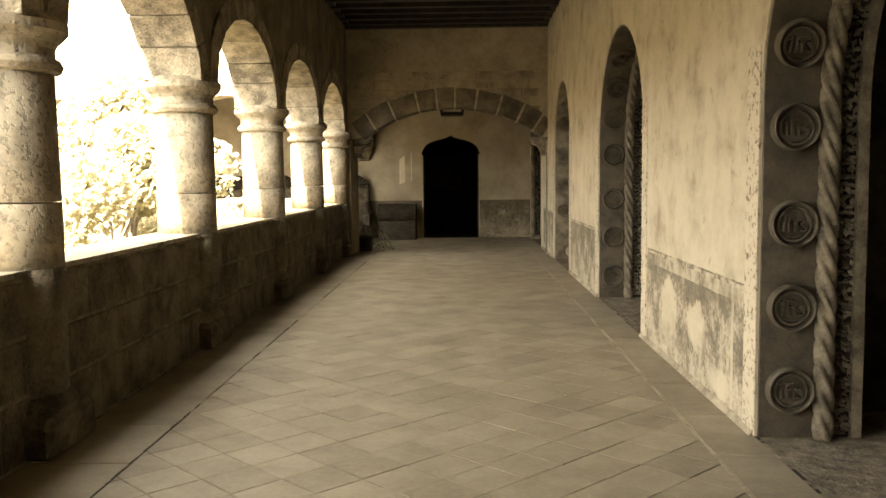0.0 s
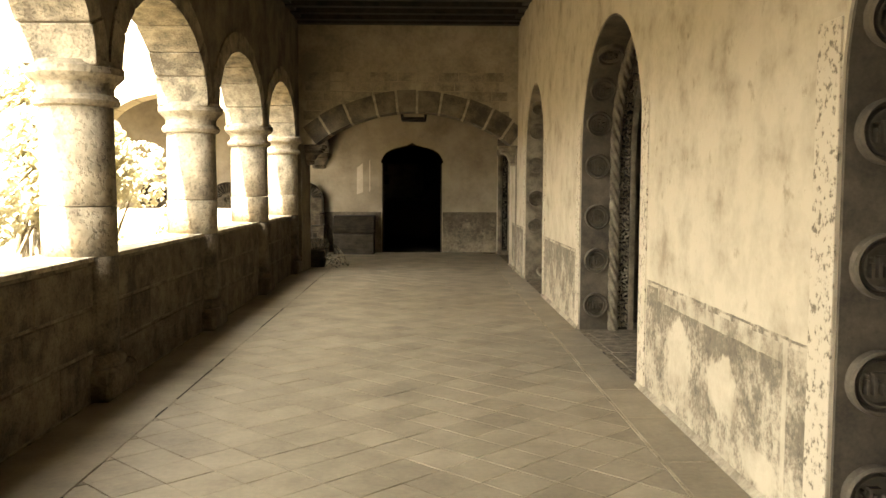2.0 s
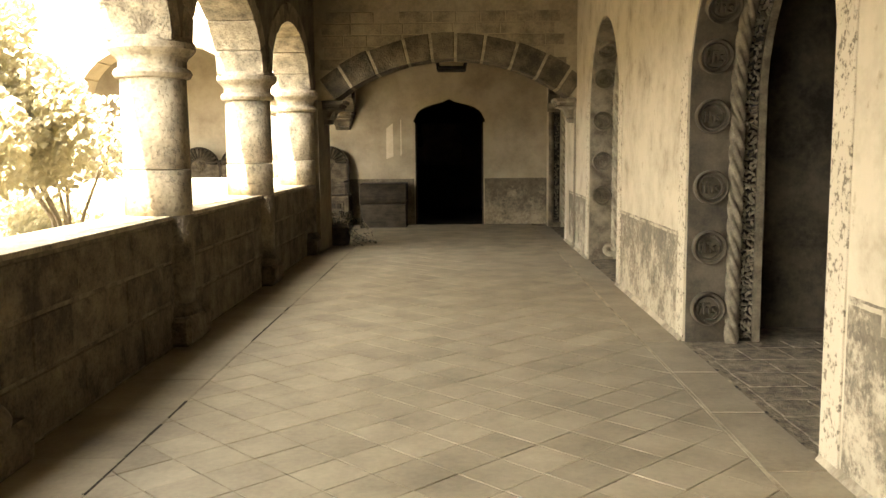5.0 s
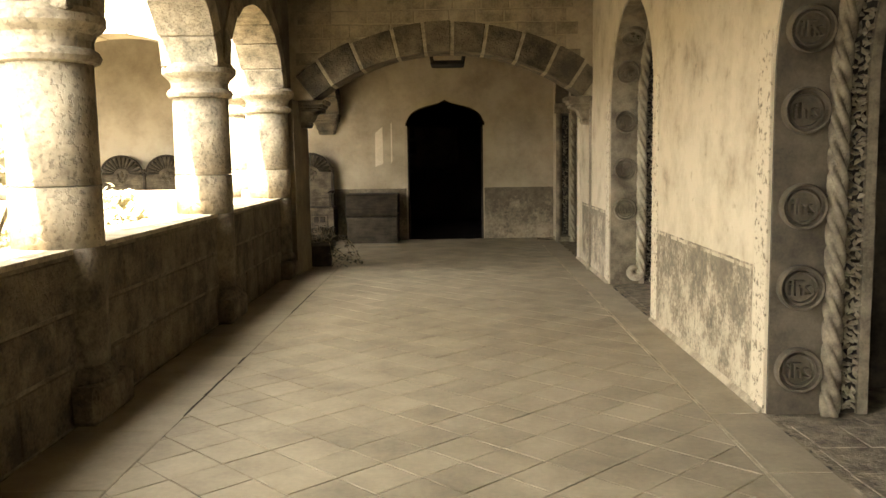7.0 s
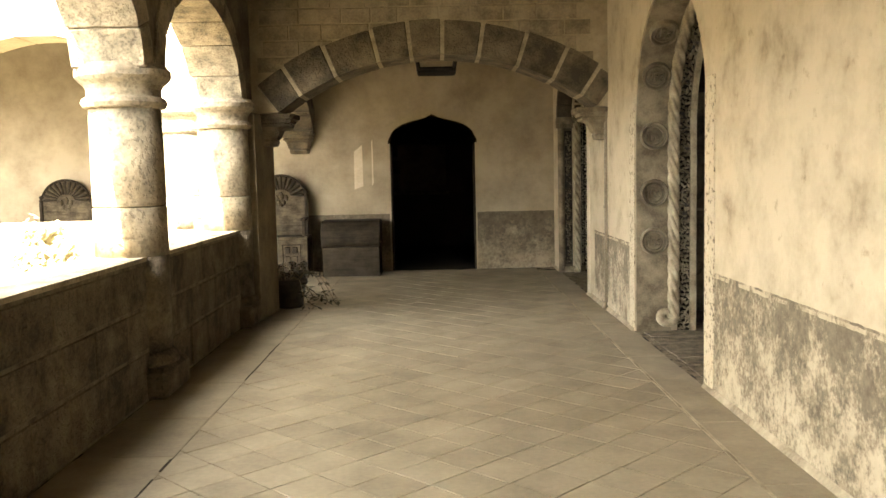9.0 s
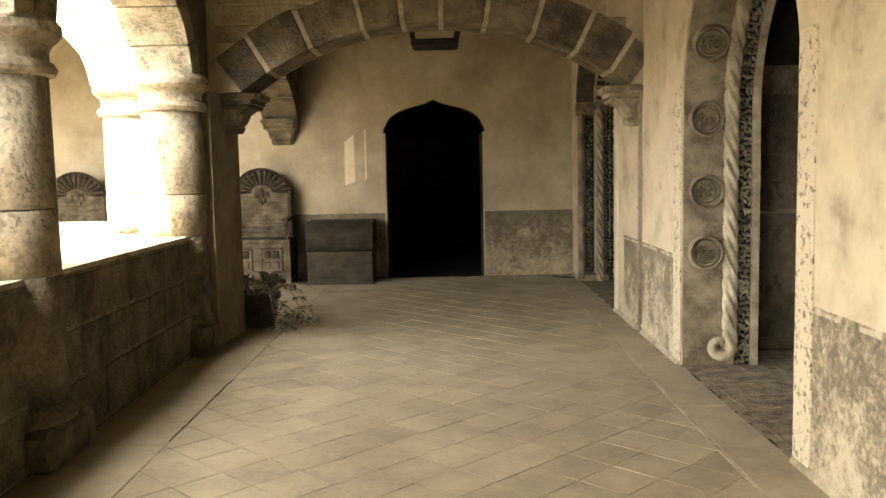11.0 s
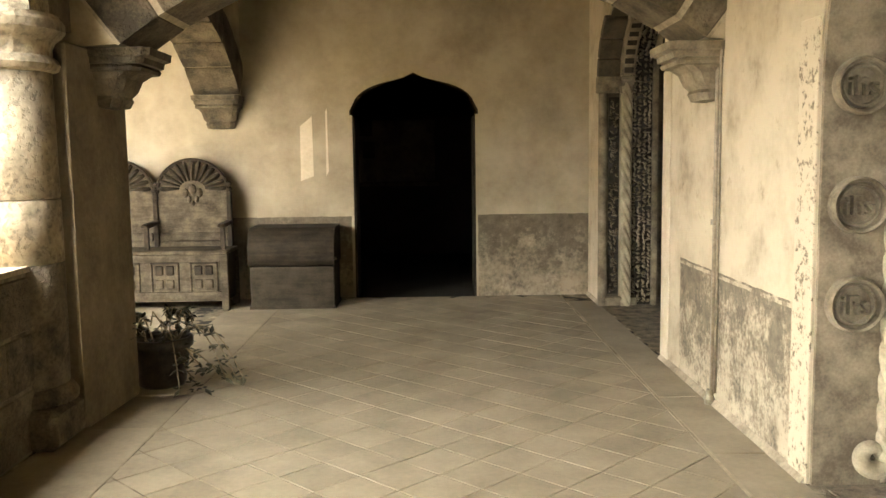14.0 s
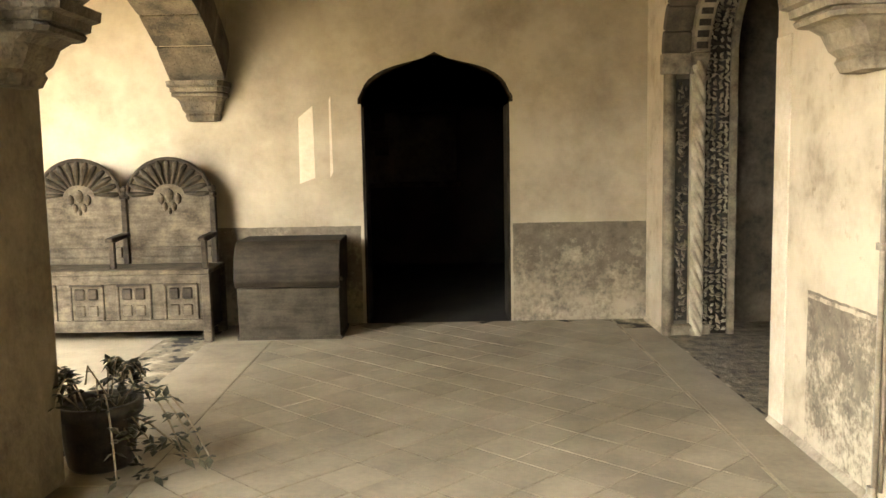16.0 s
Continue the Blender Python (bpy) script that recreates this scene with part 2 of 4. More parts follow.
CHEST_TOP = material("chest_lid_leather", (0.02, 0.0155, 0.0098), (0.042, 0.0333, 0.0211), 0.5, 5, 60, 0.3, 0.004)
IRON = material("black_iron", (0.008, 0.007, 0.005), (0.03, 0.025, 0.018), 0.6, 20, 90, 0.4, 0.003, metal=0.6)
PIPE = material("painted_pipe", (0.154, 0.126, 0.084), (0.28, 0.231, 0.154), 0.5, 20, 90, 0.2, 0.002)
POT = material("dark_glazed_pot", (0.024, 0.0192, 0.0126), (0.066, 0.0528, 0.0336), 0.5, 12, 60, 0.4, 0.004)
LEAF = material("leaves", (0.0245, 0.0238, 0.0112), (0.084, 0.0784, 0.0385), 0.5, 9, 50, 0.2, 0.004, spread=0.15)
GARDEN_LEAF = material("garden_leaves", (0.37, 0.336, 0.21), (0.54, 0.492, 0.32), 0.6, 2, 30, 0.2, 0.01, spread=0.15)
for m in (GARDEN_LEAF,):
    n, link = m.node_tree.nodes, m.node_tree.links.new
    thin = n.new("ShaderNodeBsdfTranslucent"); half = n.new("ShaderNodeMixShader")
    half.inputs[0].default_value = 0.5
    link(n["Principled BSDF"].inputs["Base Color"].links[0].from_socket, thin.inputs["Color"])
    link(n["Principled BSDF"].outputs[0], half.inputs[1]); link(thin.outputs[0], half.inputs[2])
    link(half.outputs[0], n["Material Output"].inputs["Surface"])
BARK = material("bark", (0.16, 0.13, 0.084), (0.34, 0.28, 0.185), 0.95, 12, 70, 1.0, 0.02)
GRAVEL = material("garden_ground", (0.05, 0.043, 0.028), (0.11, 0.092, 0.06), 0.95, 2, 40, 0.6, 0.02)
OUTER = material("outer_render", (0.323, 0.272, 0.183), (0.442, 0.378, 0.259), 0.95, 2, 30, 0.4, 0.02)
SOIL = material("soil", (0.02, 0.016, 0.01), (0.05, 0.04, 0.026), 0.95, 20, 80, 0.8, 0.01)
# near-black plaster: the darkness of room and vaults is in the colour
ROOM = material("room_shade_plaster", (0.015, 0.012, 0.0078), (0.03, 0.024, 0.0156), 0.95, 2, 30, 0.4, 0.01)
FADED = material("faded_wall_paint", (0.05, 0.041, 0.027), (0.15, 0.122, 0.08), 0.95, 9, 50, 0.5, 0.006, ramp=(0.36, 0.6))
# one niche plaster in two copies, lit and shaded by colour
LIT_NICHE = material("lit_niche_plaster", (0.045, 0.0365, 0.0238), (0.16, 0.131, 0.086), 0.95, 2.4, 20, 0.5, 0.015)
NICHE = material("shade_dark_plaster", (0.0245, 0.0196, 0.0126), (0.105, 0.0854, 0.056), 0.95, 2.4, 20, 0.5, 0.015)


for m, k in ((STONE, 55), (ARCH_STONE, 40), (DARK_STONE, 40)):
    pitted(m, k, 0.45, 0.012)
for m in (OAK, SHELL_OAK, DARK_OAK, CHEST_LOW, CHEST_TOP):
    m.node_tree.nodes["Principled BSDF"].inputs["Specular IOR Level"].default_value = 0.12
    m.node_tree.nodes["Principled BSDF"].inputs["Roughness"].default_value = 0.75
    stained(m, 7, 0.6, 0.36, 0.56, (0.5, 1, 3.5))
pitted(COLUMN_STONE, 30, 0.4, 0.01, 0.3)
stained(COLUMN_STONE, 7, 0.4, 0.36, 0.5, (1, 1, 0.4))
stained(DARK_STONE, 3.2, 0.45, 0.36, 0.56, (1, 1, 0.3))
stained(CARVED, 5, 0.5, 0.38, 0.55)
stained(JAMB, 4, 0.4, 0.36, 0.54)
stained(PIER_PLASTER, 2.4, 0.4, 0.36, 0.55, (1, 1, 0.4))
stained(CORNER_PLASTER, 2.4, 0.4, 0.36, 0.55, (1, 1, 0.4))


# ---- mesh helpers ----
def part(name, bm, mat, parent=None, label="", smooth=False):
    """Links a bmesh as one mesh object, under a thing or a part where one is given."""
    bmesh.ops.recalc_face_normals(bm, faces=bm.faces)
    me = bpy.data.meshes.new(name)
    bm.to_mesh(me)
    bm.free()
    me.materials.append(mat)
    if smooth:
        for p in me.polygons:
            p.use_smooth = True
    ob = new(name, me)
    ob.parent = parent
    if label:
        ob["label"] = label
    return ob


def thing(name, label, category, group="", kind="", at=(0, 0, 0)):
    ob = new(name)
    ob.location = at
    ob.empty_display_size = 0.1
    return tagged(ob, label, category, group, kind)


def box(bm, x0, x1, y0, y1, z0, z1, bevel=0.0):
    vs = [bm.verts.new((x, y, z)) for x in (x0, x1) for y in (y0, y1) for z in (z0, z1)]
    fs = [bm.faces.new([vs[i] for i in f]) for f in ((0, 1, 3, 2), (4, 6, 7, 5), (0, 4, 5, 1), (2, 3, 7, 6), (0, 2, 6, 4), (1, 5, 7, 3))]
    if bevel:
        es = {e for f in fs for e in f.edges}
        bmesh.ops.bevel(bm, geom=list(es), offset=bevel, segments=1, affect="EDGES")
    return bm


def boxed(*a, bevel=0.0):
    return box(bmesh.new(), *a, bevel=bevel)


def prism(points, lo, hi, axis, bm=None, bevel=0.0):
    """A polygon drawn in two axes and extruded along the third from lo to hi."""
    bm = bm or bmesh.new()
    def at(p, v):
        return {"x": (v, p[0], p[1]), "y": (p[0], v, p[1]), "z": (p[0], p[1], v)}[axis]
    a = [bm.verts.new(at(p, lo)) for p in points]
    b = [bm.verts.new(at(p, hi)) for p in points]
    fs = [bm.faces.new(a), bm.faces.new(b[::-1])]
    k = len(points)
    for i in range(k):
        fs.append(bm.faces.new((a[i], b[i], b[(i + 1) % k], a[(i + 1) % k])))
    if bevel:
        es = {e for f in fs for e in f.edges}
        bmesh.ops.bevel(bm, geom=list(es), offset=bevel, segments=1, affect="EDGES")
    return bm


def lathe(profile, cx, cy, seg=28, bm=None):
    """A profile of (radius, height) turned about an upright axis, closed at both ends."""
    bm = bm or bmesh.new()
    rings = []
    for r, z in profile:
        rings.append([bm.verts.new((cx + r * math.cos(2 * math.pi * i / seg), cy + r * math.sin(2 * math.pi * i / seg), z)) for i in range(seg)])
    for a, b in zip(rings, rings[1:]):
        for i in range(seg):
            bm.faces.new((a[i], a[(i + 1) % seg], b[(i + 1) % seg], b[i]))
    bm.faces.new(rings[0]), bm.faces.new(rings[-1])
    return bm


def tube(path, radius, seg=8, bm=None, twist=0.0, lobes=0, lobe=0.0):
    """A tube along a path; with lobes and a twist in turns per metre it is a rope."""
    bm = bm or bmesh.new()
    path = [Vector(p) for p in path]
    rings, run = [], 0.0
    side = None
    for i, p in enumerate(path):
        d = (path[min(i + 1, len(path) - 1)] - path[max(i - 1, 0)]).normalized()
        if side is None:
            side = d.cross(Vector((0.31, 0.93, 0.2))).normalized()
        side = (side - d * side.dot(d)).normalized()
        up = d.cross(side)
        if i:
            run += (p - path[i - 1]).length
        r = radius[i] if isinstance(radius, (list, tuple)) else radius
        ring = []
        for k in range(seg):
            a = 2 * math.pi * k / seg
            rr = r * (1 - lobe * abs(math.cos(lobes / 2 * (a + 2 * math.pi * twist * run))) ** 5) if lobes else r
            ring.append(bm.verts.new(p + (side * math.cos(a) + up * math.sin(a)) * rr))
        rings.append(ring)
    for a, b in zip(rings, rings[1:]):
        for k in range(seg):
            bm.faces.new((a[k], a[(k + 1) % seg], b[(k + 1) % seg], b[k]))
    bm.faces.new(rings[0]), bm.faces.new(rings[-1])
    return bm


def ellipse_arc(c, zs, a, b, t0=180.0, t1=0.0, k=24):
    return [(c + a * math.cos(radians(t0 + (t1 - t0) * i / k)), zs + b * math.sin(radians(t0 + (t1 - t0) * i / k))) for i in range(k + 1)]


def setting(name, bm, mat, label, category, smooth=False):
    return tagged(part(name, bm, mat, smooth=smooth), label, category, kind="structure")


# ---- the plan ----
XR, XW = 1.53, -2.24            # faces of the east wall and of the arcade wall
XO = -2.7                     # outer face of the arcade
XP = -2.3                     # inner face of the parapet
YA, YB = 16.38, 16.87          # the transverse arch
YE = 20.7                      # the end wall
CEIL = 4.31
BACK = -1.9
COLS = [-1.26 + 2.9 * i for i in range(6)]           # columns of the arcade, up to 13.07
Y_LAST = 16.0                                         # engaged column at the corner pier
SPRING, HALF, RISE = 2.26, 1.2, 0.77
DOORS = [(2.4, 4.69), (7.72, 10.22), (13.02, 15.13), (17.67, 20.0)]
HEADS = {2.4: (1.82, 1.13), 7.72: (1.82, 1.13), 13.02: (1.9, 1.08), 17.67: (2.3, 0.75)}   # springing and rise by doorway
XI = 2.08                      # inner face of the east wall

# ---- floor and ground ----
setting("ground", boxed(-60, 60, -60, 80, -0.6, -0.12), GRAVEL, "pale dry garden ground of earth and gravel", "ground")
floor = setting("floor", boxed(XO - 0.02, XR + 0.02, BACK, YE + 0.02, -0.2, -0.004), GROUT, "clay tile floor laid diagonally with pale grout", "floor")
setting("walk_floor", boxed(-14, XO - 0.02, YA - 0.1, YE + 0.02, -0.2, 0.0), TILE, "tile floor of the adjoining cloister walk", "floor")
for i, (a, b) in enumerate(DOORS):
    setting("niche_floor", boxed(XR + 0.02, 4.6, a - 0.6, b + 0.6, -0.2, -0.004), DIRT, "rough worn stone floor inside a doorway", "floor")

# ---- east wall with its doorways ----
pts = [(BACK, 0)]
for a, b in DOORS:
    c, h = (a + b) / 2, (b - a) / 2
    pts += [(a, 0)] + ellipse_arc(c, HEADS[a][0], h, HEADS[a][1]) + [(b, 0)]
pts += [(YE + 0.4, 0), (YE + 0.4, CEIL + 0.4), (BACK, CEIL + 0.4)]
wall_east = setting("wall_east", prism(pts, XR, XI, "x"), PLASTER, "cream lime plaster wall with a worn painted dado", "wall")

# ---- rooms behind the doorways ----
for a, b in DOORS:
    bm = bmesh.new()
    box(bm, XI, 3.6, b + 0.5, b + 0.7, -0.1, 3.4)
    box(bm, XI, 3.6, a - 0.7, a - 0.5, -0.1, 3.4)
    box(bm, 3.6, 3.8, a - 0.7, b + 0.7, -0.1, 3.4)
    setting("niche_wall", bm, LIT_NICHE if a > 12 else NICHE, "niche walls of stained painted plaster, dimness put into the colour", "wall")
    setting("niche_vault", boxed(XI, 3.8, a - 0.7, b + 0.7, 3.1, 3.4), ROOM, "vault of a niche, darkness put into its colour", "ceiling")
    if a == 13.02:
        nw = bpy.data.objects["niche_wall.002"]
        setting("niche_moulding", boxed(XI + 0.01, 3.6, b + 0.47, b + 0.503, 1.09, 1.12, bevel=0.008), JAMB, "thin pale moulding on a niche wall", "trim")
        setting("niche_base", boxed(XI + 0.01, 3.6, b + 0.46, b + 0.503, 0.0, 0.1, bevel=0.01), CARVED, "stone base course of a niche wall", "trim")
        setting("niche_beam", boxed(XI + 0.01, 3.6, b + 0.44, b + 0.503, 2.24, 3.1), BEAM, "dark timber panel at the head of a niche", "trim")
        setting("niche_border", boxed(XI + 0.01, 3.6, b + 0.492, b + 0.503, 2.02, 2.24), CARVED_PALE, "plain painted border on a niche wall", "trim")
        # rows of painted lilies, mirrored about the moulding
        petal = lambda cx, cz, w, h, lean: [(cx + w * math.sin(t) * (1 - 0.35 * math.cos(t)) + lean * math.cos(t), cz - h * math.cos(t)) for t in [2 * math.pi * k / 14 for k in range(14)]]
        for row, (cz, flip) in enumerate(((1.27, -1), (0.93, 1), (1.62, 1), (0.52, -1), (1.88, -1))):
            for cx in (2.36, 2.66, 2.96, 3.26):
                bm = bmesh.new()
                for dx, dz, w, h, lean in ((0, 0.03, 0.03, 0.105, 0), (-0.07, 0.0, 0.026, 0.07, 0.03), (0.07, 0.0, 0.026, 0.07, -0.03), (0, -0.105, 0.016, 0.035, 0)):
                    prism([(cx + px, cz + flip * pz) for px, pz in petal(dx, dz, w, h, lean)], b + 0.494, b + 0.503, "y", bm)
                prism([(cx - 0.09, cz - flip * 0.072), (cx + 0.09, cz - flip * 0.072), (cx + 0.09, cz - flip * 0.055), (cx - 0.09, cz - flip * 0.055)], b + 0.492, b + 0.503, "y", bm)
                part("painted_lily", bm, FADED, nw)

# ---- end wall with the dark door ----
DC, DH, DZ = -0.367, 0.665, 2.04
door_arc = [(DC - DH, 0), (DC - DH, DZ - 0.05), (DC - DH - 0.03, DZ - 0.05), (DC - DH - 0.03, DZ)]
door_arc += [(DC - DH * math.cos(radians(9 * i)) if i else DC - DH, DZ + 0.33 * math.sin(radians(9 * i)) ** 0.85 + 0.05 * max(0, (i - 7) / 3) ** 2) for i in range(1, 10)]
door_arc += [(DC, DZ + 0.4)]
door_arc += [(2 * DC - x, z) for x, z in door_arc[::-1][1:]]
setting("wall_north", prism([(-14, 0)] + door_arc + [(XI, 0), (XI, CEIL + 0.4), (-14, CEIL + 0.4)], YE, YE + 0.5, "y"), END_PLASTER, "stained lime plaster end wall with a worn dado", "wall")
inner_arc = [(DC + (x - DC) * 0.965, z if z < 0.01 else z - 0.02) for x, z in door_arc]
door_1 = setting("door_1", prism(door_arc + inner_arc[::-1], YE + 0.015, YE + 0.49, "y"), DARK_OAK, "dark timber lining of an open doorway", "door")
bm = bmesh.new()
box(bm, -2.4, -2.2, YE + 0.5, 25.0, -0.1, 3.25); box(bm, 1.4, 1.59, YE + 0.5, 25.0, -0.1, 3.25); box(bm, -2.59, 1.59, 25.0, 25.19, -0.1, 3.25)
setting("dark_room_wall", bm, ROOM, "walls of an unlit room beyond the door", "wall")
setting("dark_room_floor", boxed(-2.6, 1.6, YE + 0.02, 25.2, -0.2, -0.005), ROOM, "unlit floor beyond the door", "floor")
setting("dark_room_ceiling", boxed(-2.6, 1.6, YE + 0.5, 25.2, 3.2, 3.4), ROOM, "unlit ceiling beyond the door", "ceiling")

# ---- south end, behind the camera: unseen wall, set close to cut the light ----
setting("wall_south", boxed(XO, XI, BACK - 0.4, BACK, 0, CEIL + 0.4), END_PLASTER, "unseen plain plaster wall added to hold back light from the south", "wall")

# ---- arcade: wall over the arches ----
openings = [((a + b) / 2) for a, b in zip(COLS, COLS[1:])] + [(COLS[-1] + Y_LAST) / 2 + 0.02]
pts = [(BACK, SPRING)]
for c in openings:
    pts += ellipse_arc(c, SPRING, HALF + 0.02, RISE + 0.02)
pts += [(YA, SPRING), (YA, CEIL + 0.9), (BACK, CEIL + 0.9)]
wall_west = setting("wall_west", prism(pts, XO, XW, "x"), PIER_PLASTER, "plaster wall over the cloister arches, shade put into its colour", "wall")
setting("parapet", boxed(XO, XP - 0.012, BACK, YA, -0.1, 0.955), OLD_MORTAR, "low masonry parapet of large dressed stones", "parapet")
parapet = bpy.data.objects["parapet"]
setting("parapet_coping", boxed(XO - 0.03, XP + 0.004, BACK, YA, 0.955, 0.985), STONE, "smooth stone coping on the parapet", "coping")

# ---- transverse arch ----
AC, ASP, AH, AR = -0.27, 2.18, 1.7, 0.58
RAD = (AH * AH + AR * AR) / (2 * AR)
AZ = ASP + AR - RAD
A_END = math.degrees(math.acos(AH / RAD))
seg_arc = [(AC + (RAD + 0.02) * math.cos(radians(180 - A_END + (2 * A_END - 180) * i / 30)), AZ + (RAD + 0.02) * math.sin(radians(180 - A_END + (2 * A_END - 180) * i / 30))) for i in range(31)]
pts = [(XO + 0.05, ASP - 0.02)] + seg_arc + [(XI - 0.3, ASP - 0.02), (XI - 0.3, CEIL + 0.3), (XO + 0.05, CEIL + 0.3)]
ARCH_WALL = material("grey_stained_plaster", (0.208, 0.172, 0.111), (0.434, 0.362, 0.244), 0.93, 1.2, 20, 0.5, 0.02)
ARCH_BLOCK = material("grey_wall_block", (0.16, 0.131, 0.0847), (0.4, 0.333, 0.221), 0.93, 3.5, 40, 0.6, 0.015, spread=0.12)
wall_arch = setting("wall_arch", prism(pts, YA, YB, "y"), ARCH_WALL, "plaster wall over a segmental stone arch", "wall")
setting("corner_pier", prism([(-2.17, 16.11), (-2.12, YB), (-2.76, YB), (-2.76, 16.11)], 0, ASP + 0.0, "z", bevel=0.012), CORNER_PLASTER, "plastered corner pier, shade put into its colour", "pier")

# ---- arch across the adjoining walk ----
BC, BH = (YB + YE) / 2, 1.74
BR = (BH * BH + 0.66 * 0.66) / (2 * 0.66)
BZ = 2.2 + 0.66 - BR
B_END = math.degrees(math.acos(BH / BR))
arc2 = [(BC + (BR + 0.02) * math.cos(radians(180 - B_END + (2 * B_END - 180) * i / 24)), BZ + (BR + 0.02) * math.sin(radians(180 - B_END + (2 * B_END - 180) * i / 24))) for i in range(25)]
wall_arch_b = setting("wall_arch_b", prism([(YB, 2.2)] + arc2 + [(YE, 2.2), (YE, CEIL + 0.3), (YB, CEIL + 0.3)], -2.65, -2.21, "x"), END_PLASTER, "plaster wall over the arch of the adjoining walk", "wall")

# ---- arcade of the adjoining walk ----
PX = [-2.98, -5.9, -8.8, -11.7]
pts = [(-14, SPRING)]
for a, b in zip(PX[::-1], PX[::-1][1:]):
    pts += ellipse_arc((a + b) / 2, SPRING, HALF + 0.02, RISE + 0.02)
pts += [(XO, SPRING), (XO, CEIL + 0.9), (-14, CEIL + 0.9)]
wall_walk = setting("wall_walk", prism(pts, 16.3, 16.76, "y"), OUTER, "sunlit plaster wall over the arches of the adjoining walk", "wall")
setting("walk_parapet", boxed(-14, XO - 0.07, 16.3, 16.74, -0.1, 1.07), OUTER, "sunlit parapet of the adjoining walk", "parapet")
setting("wall_walk_end", boxed(-14.3, -14, 16.3, YE + 0.5, 0, CEIL + 0.4), END_PLASTER, "plain plaster wall closing the adjoining walk", "wall")

# ---- ceilings ----
bm = bmesh.new()
box(bm, XO + 0.06, XI - 0.06, BACK + 0.02, YE + 0.45, CEIL + 0.16, CEIL + 0.39)
y = BACK + 0.3
while y < YE:
    if not YA - 0.12 < y < YB + 0.12:
        box(bm, XW - 0.1, XR + 0.1, y - 0.08, y + 0.08, CEIL - 0.06, CEIL + 0.17)
    y += 0.52
box(bm, XW, XR, YA - 0.16, YA - 0.002, CEIL - 0.09, CEIL + 0.16)
box(bm, XW, XW + 0.1, BACK, YA - 0.16, CEIL - 0.04, CEIL + 0.16)
box(bm, XR - 0.1, XR, BACK, YA - 0.16, CEIL - 0.04, CEIL + 0.16)
setting("ceiling", bm, BEAM, "almost black ceiling of close wooden beams", "ceiling")
setting("walk_ceiling", boxed(-13.99, XO, 16.45, YE + 0.45, CEIL + 0.16, CEIL + 0.4), BEAM, "dark wooden ceiling of the adjoining walk", "ceiling")

# ---- columns ----
def make_column():
    col = thing("column", "weathered round stone column with a moulded capital", "column", "columns of the arcade")
    part("lower_shaft", lathe([(0.245, 0.3), (0.25, 0.8), (0.25, 0.98)], 0, 0), DARK_STONE, col, "stained foot of the shaft, shade below parapet height put into its colour", smooth=True)
    part("shaft", lathe([(0.25, 0.982), (0.25, 1.318), (0.243, 1.325)], 0, 0), COLUMN_STONE, col, smooth=True)
    part("upper_shaft", lathe([(0.243, 1.33), (0.248, 1.337), (0.242, 2.0)], 0, 0), COLUMN_STONE, col, smooth=True)
    part("capital", lathe([(0.24, 2.0), (0.275, 2.01), (0.29, 2.04), (0.275, 2.07), (0.25, 2.085), (0.25, 2.13), (0.265, 2.16), (0.3, 2.19), (0.32, 2.215), (0.32, 2.26), (0.3, 2.28), (0.29, 2.3)], 0, 0), COLUMN_STONE, col)
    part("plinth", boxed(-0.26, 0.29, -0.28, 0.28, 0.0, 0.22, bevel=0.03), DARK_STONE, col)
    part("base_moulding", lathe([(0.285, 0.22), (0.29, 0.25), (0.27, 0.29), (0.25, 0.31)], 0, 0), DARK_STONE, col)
    return col


col = make_column()
col.matrix_basis = pose(-2.46, COLS[0], 0)
for y in COLS[1:] + [Y_LAST]:
    copy_thing(col, pose(-2.46, y, 0))
for x in PX:
    copy_thing(col, pose(x, 16.53, 0, 0, 0, 90))


# ---- voussoirs ----
def ring(parent, mat, centre, zs, a, b, thick, lo, hi, axis, cuts, gap=0.008):
    """Wedge stones of an arch between the angles given, each a part of its wall."""
    for t0, t1 in zip(cuts, cuts[1:]):
        g = math.degrees(gap / max(a, b))
        inner = ellipse_arc(centre, zs, a, b, t0 - g, t1 + g, 4)
        j = random.uniform(-0.02, 0.02)
        outer = ellipse_arc(centre, zs, a + thick + j, b + thick + j, t0 - g, t1 + g, 4)
        k = random.uniform(0, 0.006)
        part("voussoir", prism(inner + outer[::-1], lo - k, hi + k, axis, bevel=0.008), mat, parent)


for c in openings:
    n = 9
    cuts = [180 - 180 * (i + (random.uniform(-0.15, 0.15) if 0 < i < n else 0)) / n for i in range(n + 1)]
    ring(wall_west, STONE, c, SPRING, HALF, RISE, 0.22, XO - 0.015, XW + 0.014, "x", cuts)
for a, b in zip(PX, PX[1:]):
    ring(wall_walk, OUTER, (a + b) / 2, SPRING, HALF, RISE, 0.26, 16.285, 16.775, "y", [180 - 20 * i for i in range(10)])
span = 180 - 2 * A_END
cuts = [180 - A_END - span * f for f in (0.0, 0.085, 0.2, 0.33, 0.425, 0.515, 0.62, 0.735, 0.845, 0.94, 1.0)]
ring(wall_arch, ARCH_STONE, AC, AZ, RAD, RAD, 0.36, YA - 0.02, YB + 0.02, "y", cuts, 0.02)
span_b = 180 - 2 * B_END
ring(wall_arch_b, ARCH_STONE, BC, BZ, BR, BR, 0.36, -2.67, -2.19, "x", [180 - B_END - span_b * i / 9 for i in range(10)], 0.012)
arc_m = lambda r: [(AC + r * math.cos(radians(A_END + (180 - 2 * A_END) * i / 30)), AZ + r * math.sin(radians(A_END + (180 - 2 * A_END) * i / 30))) for i in range(31)]
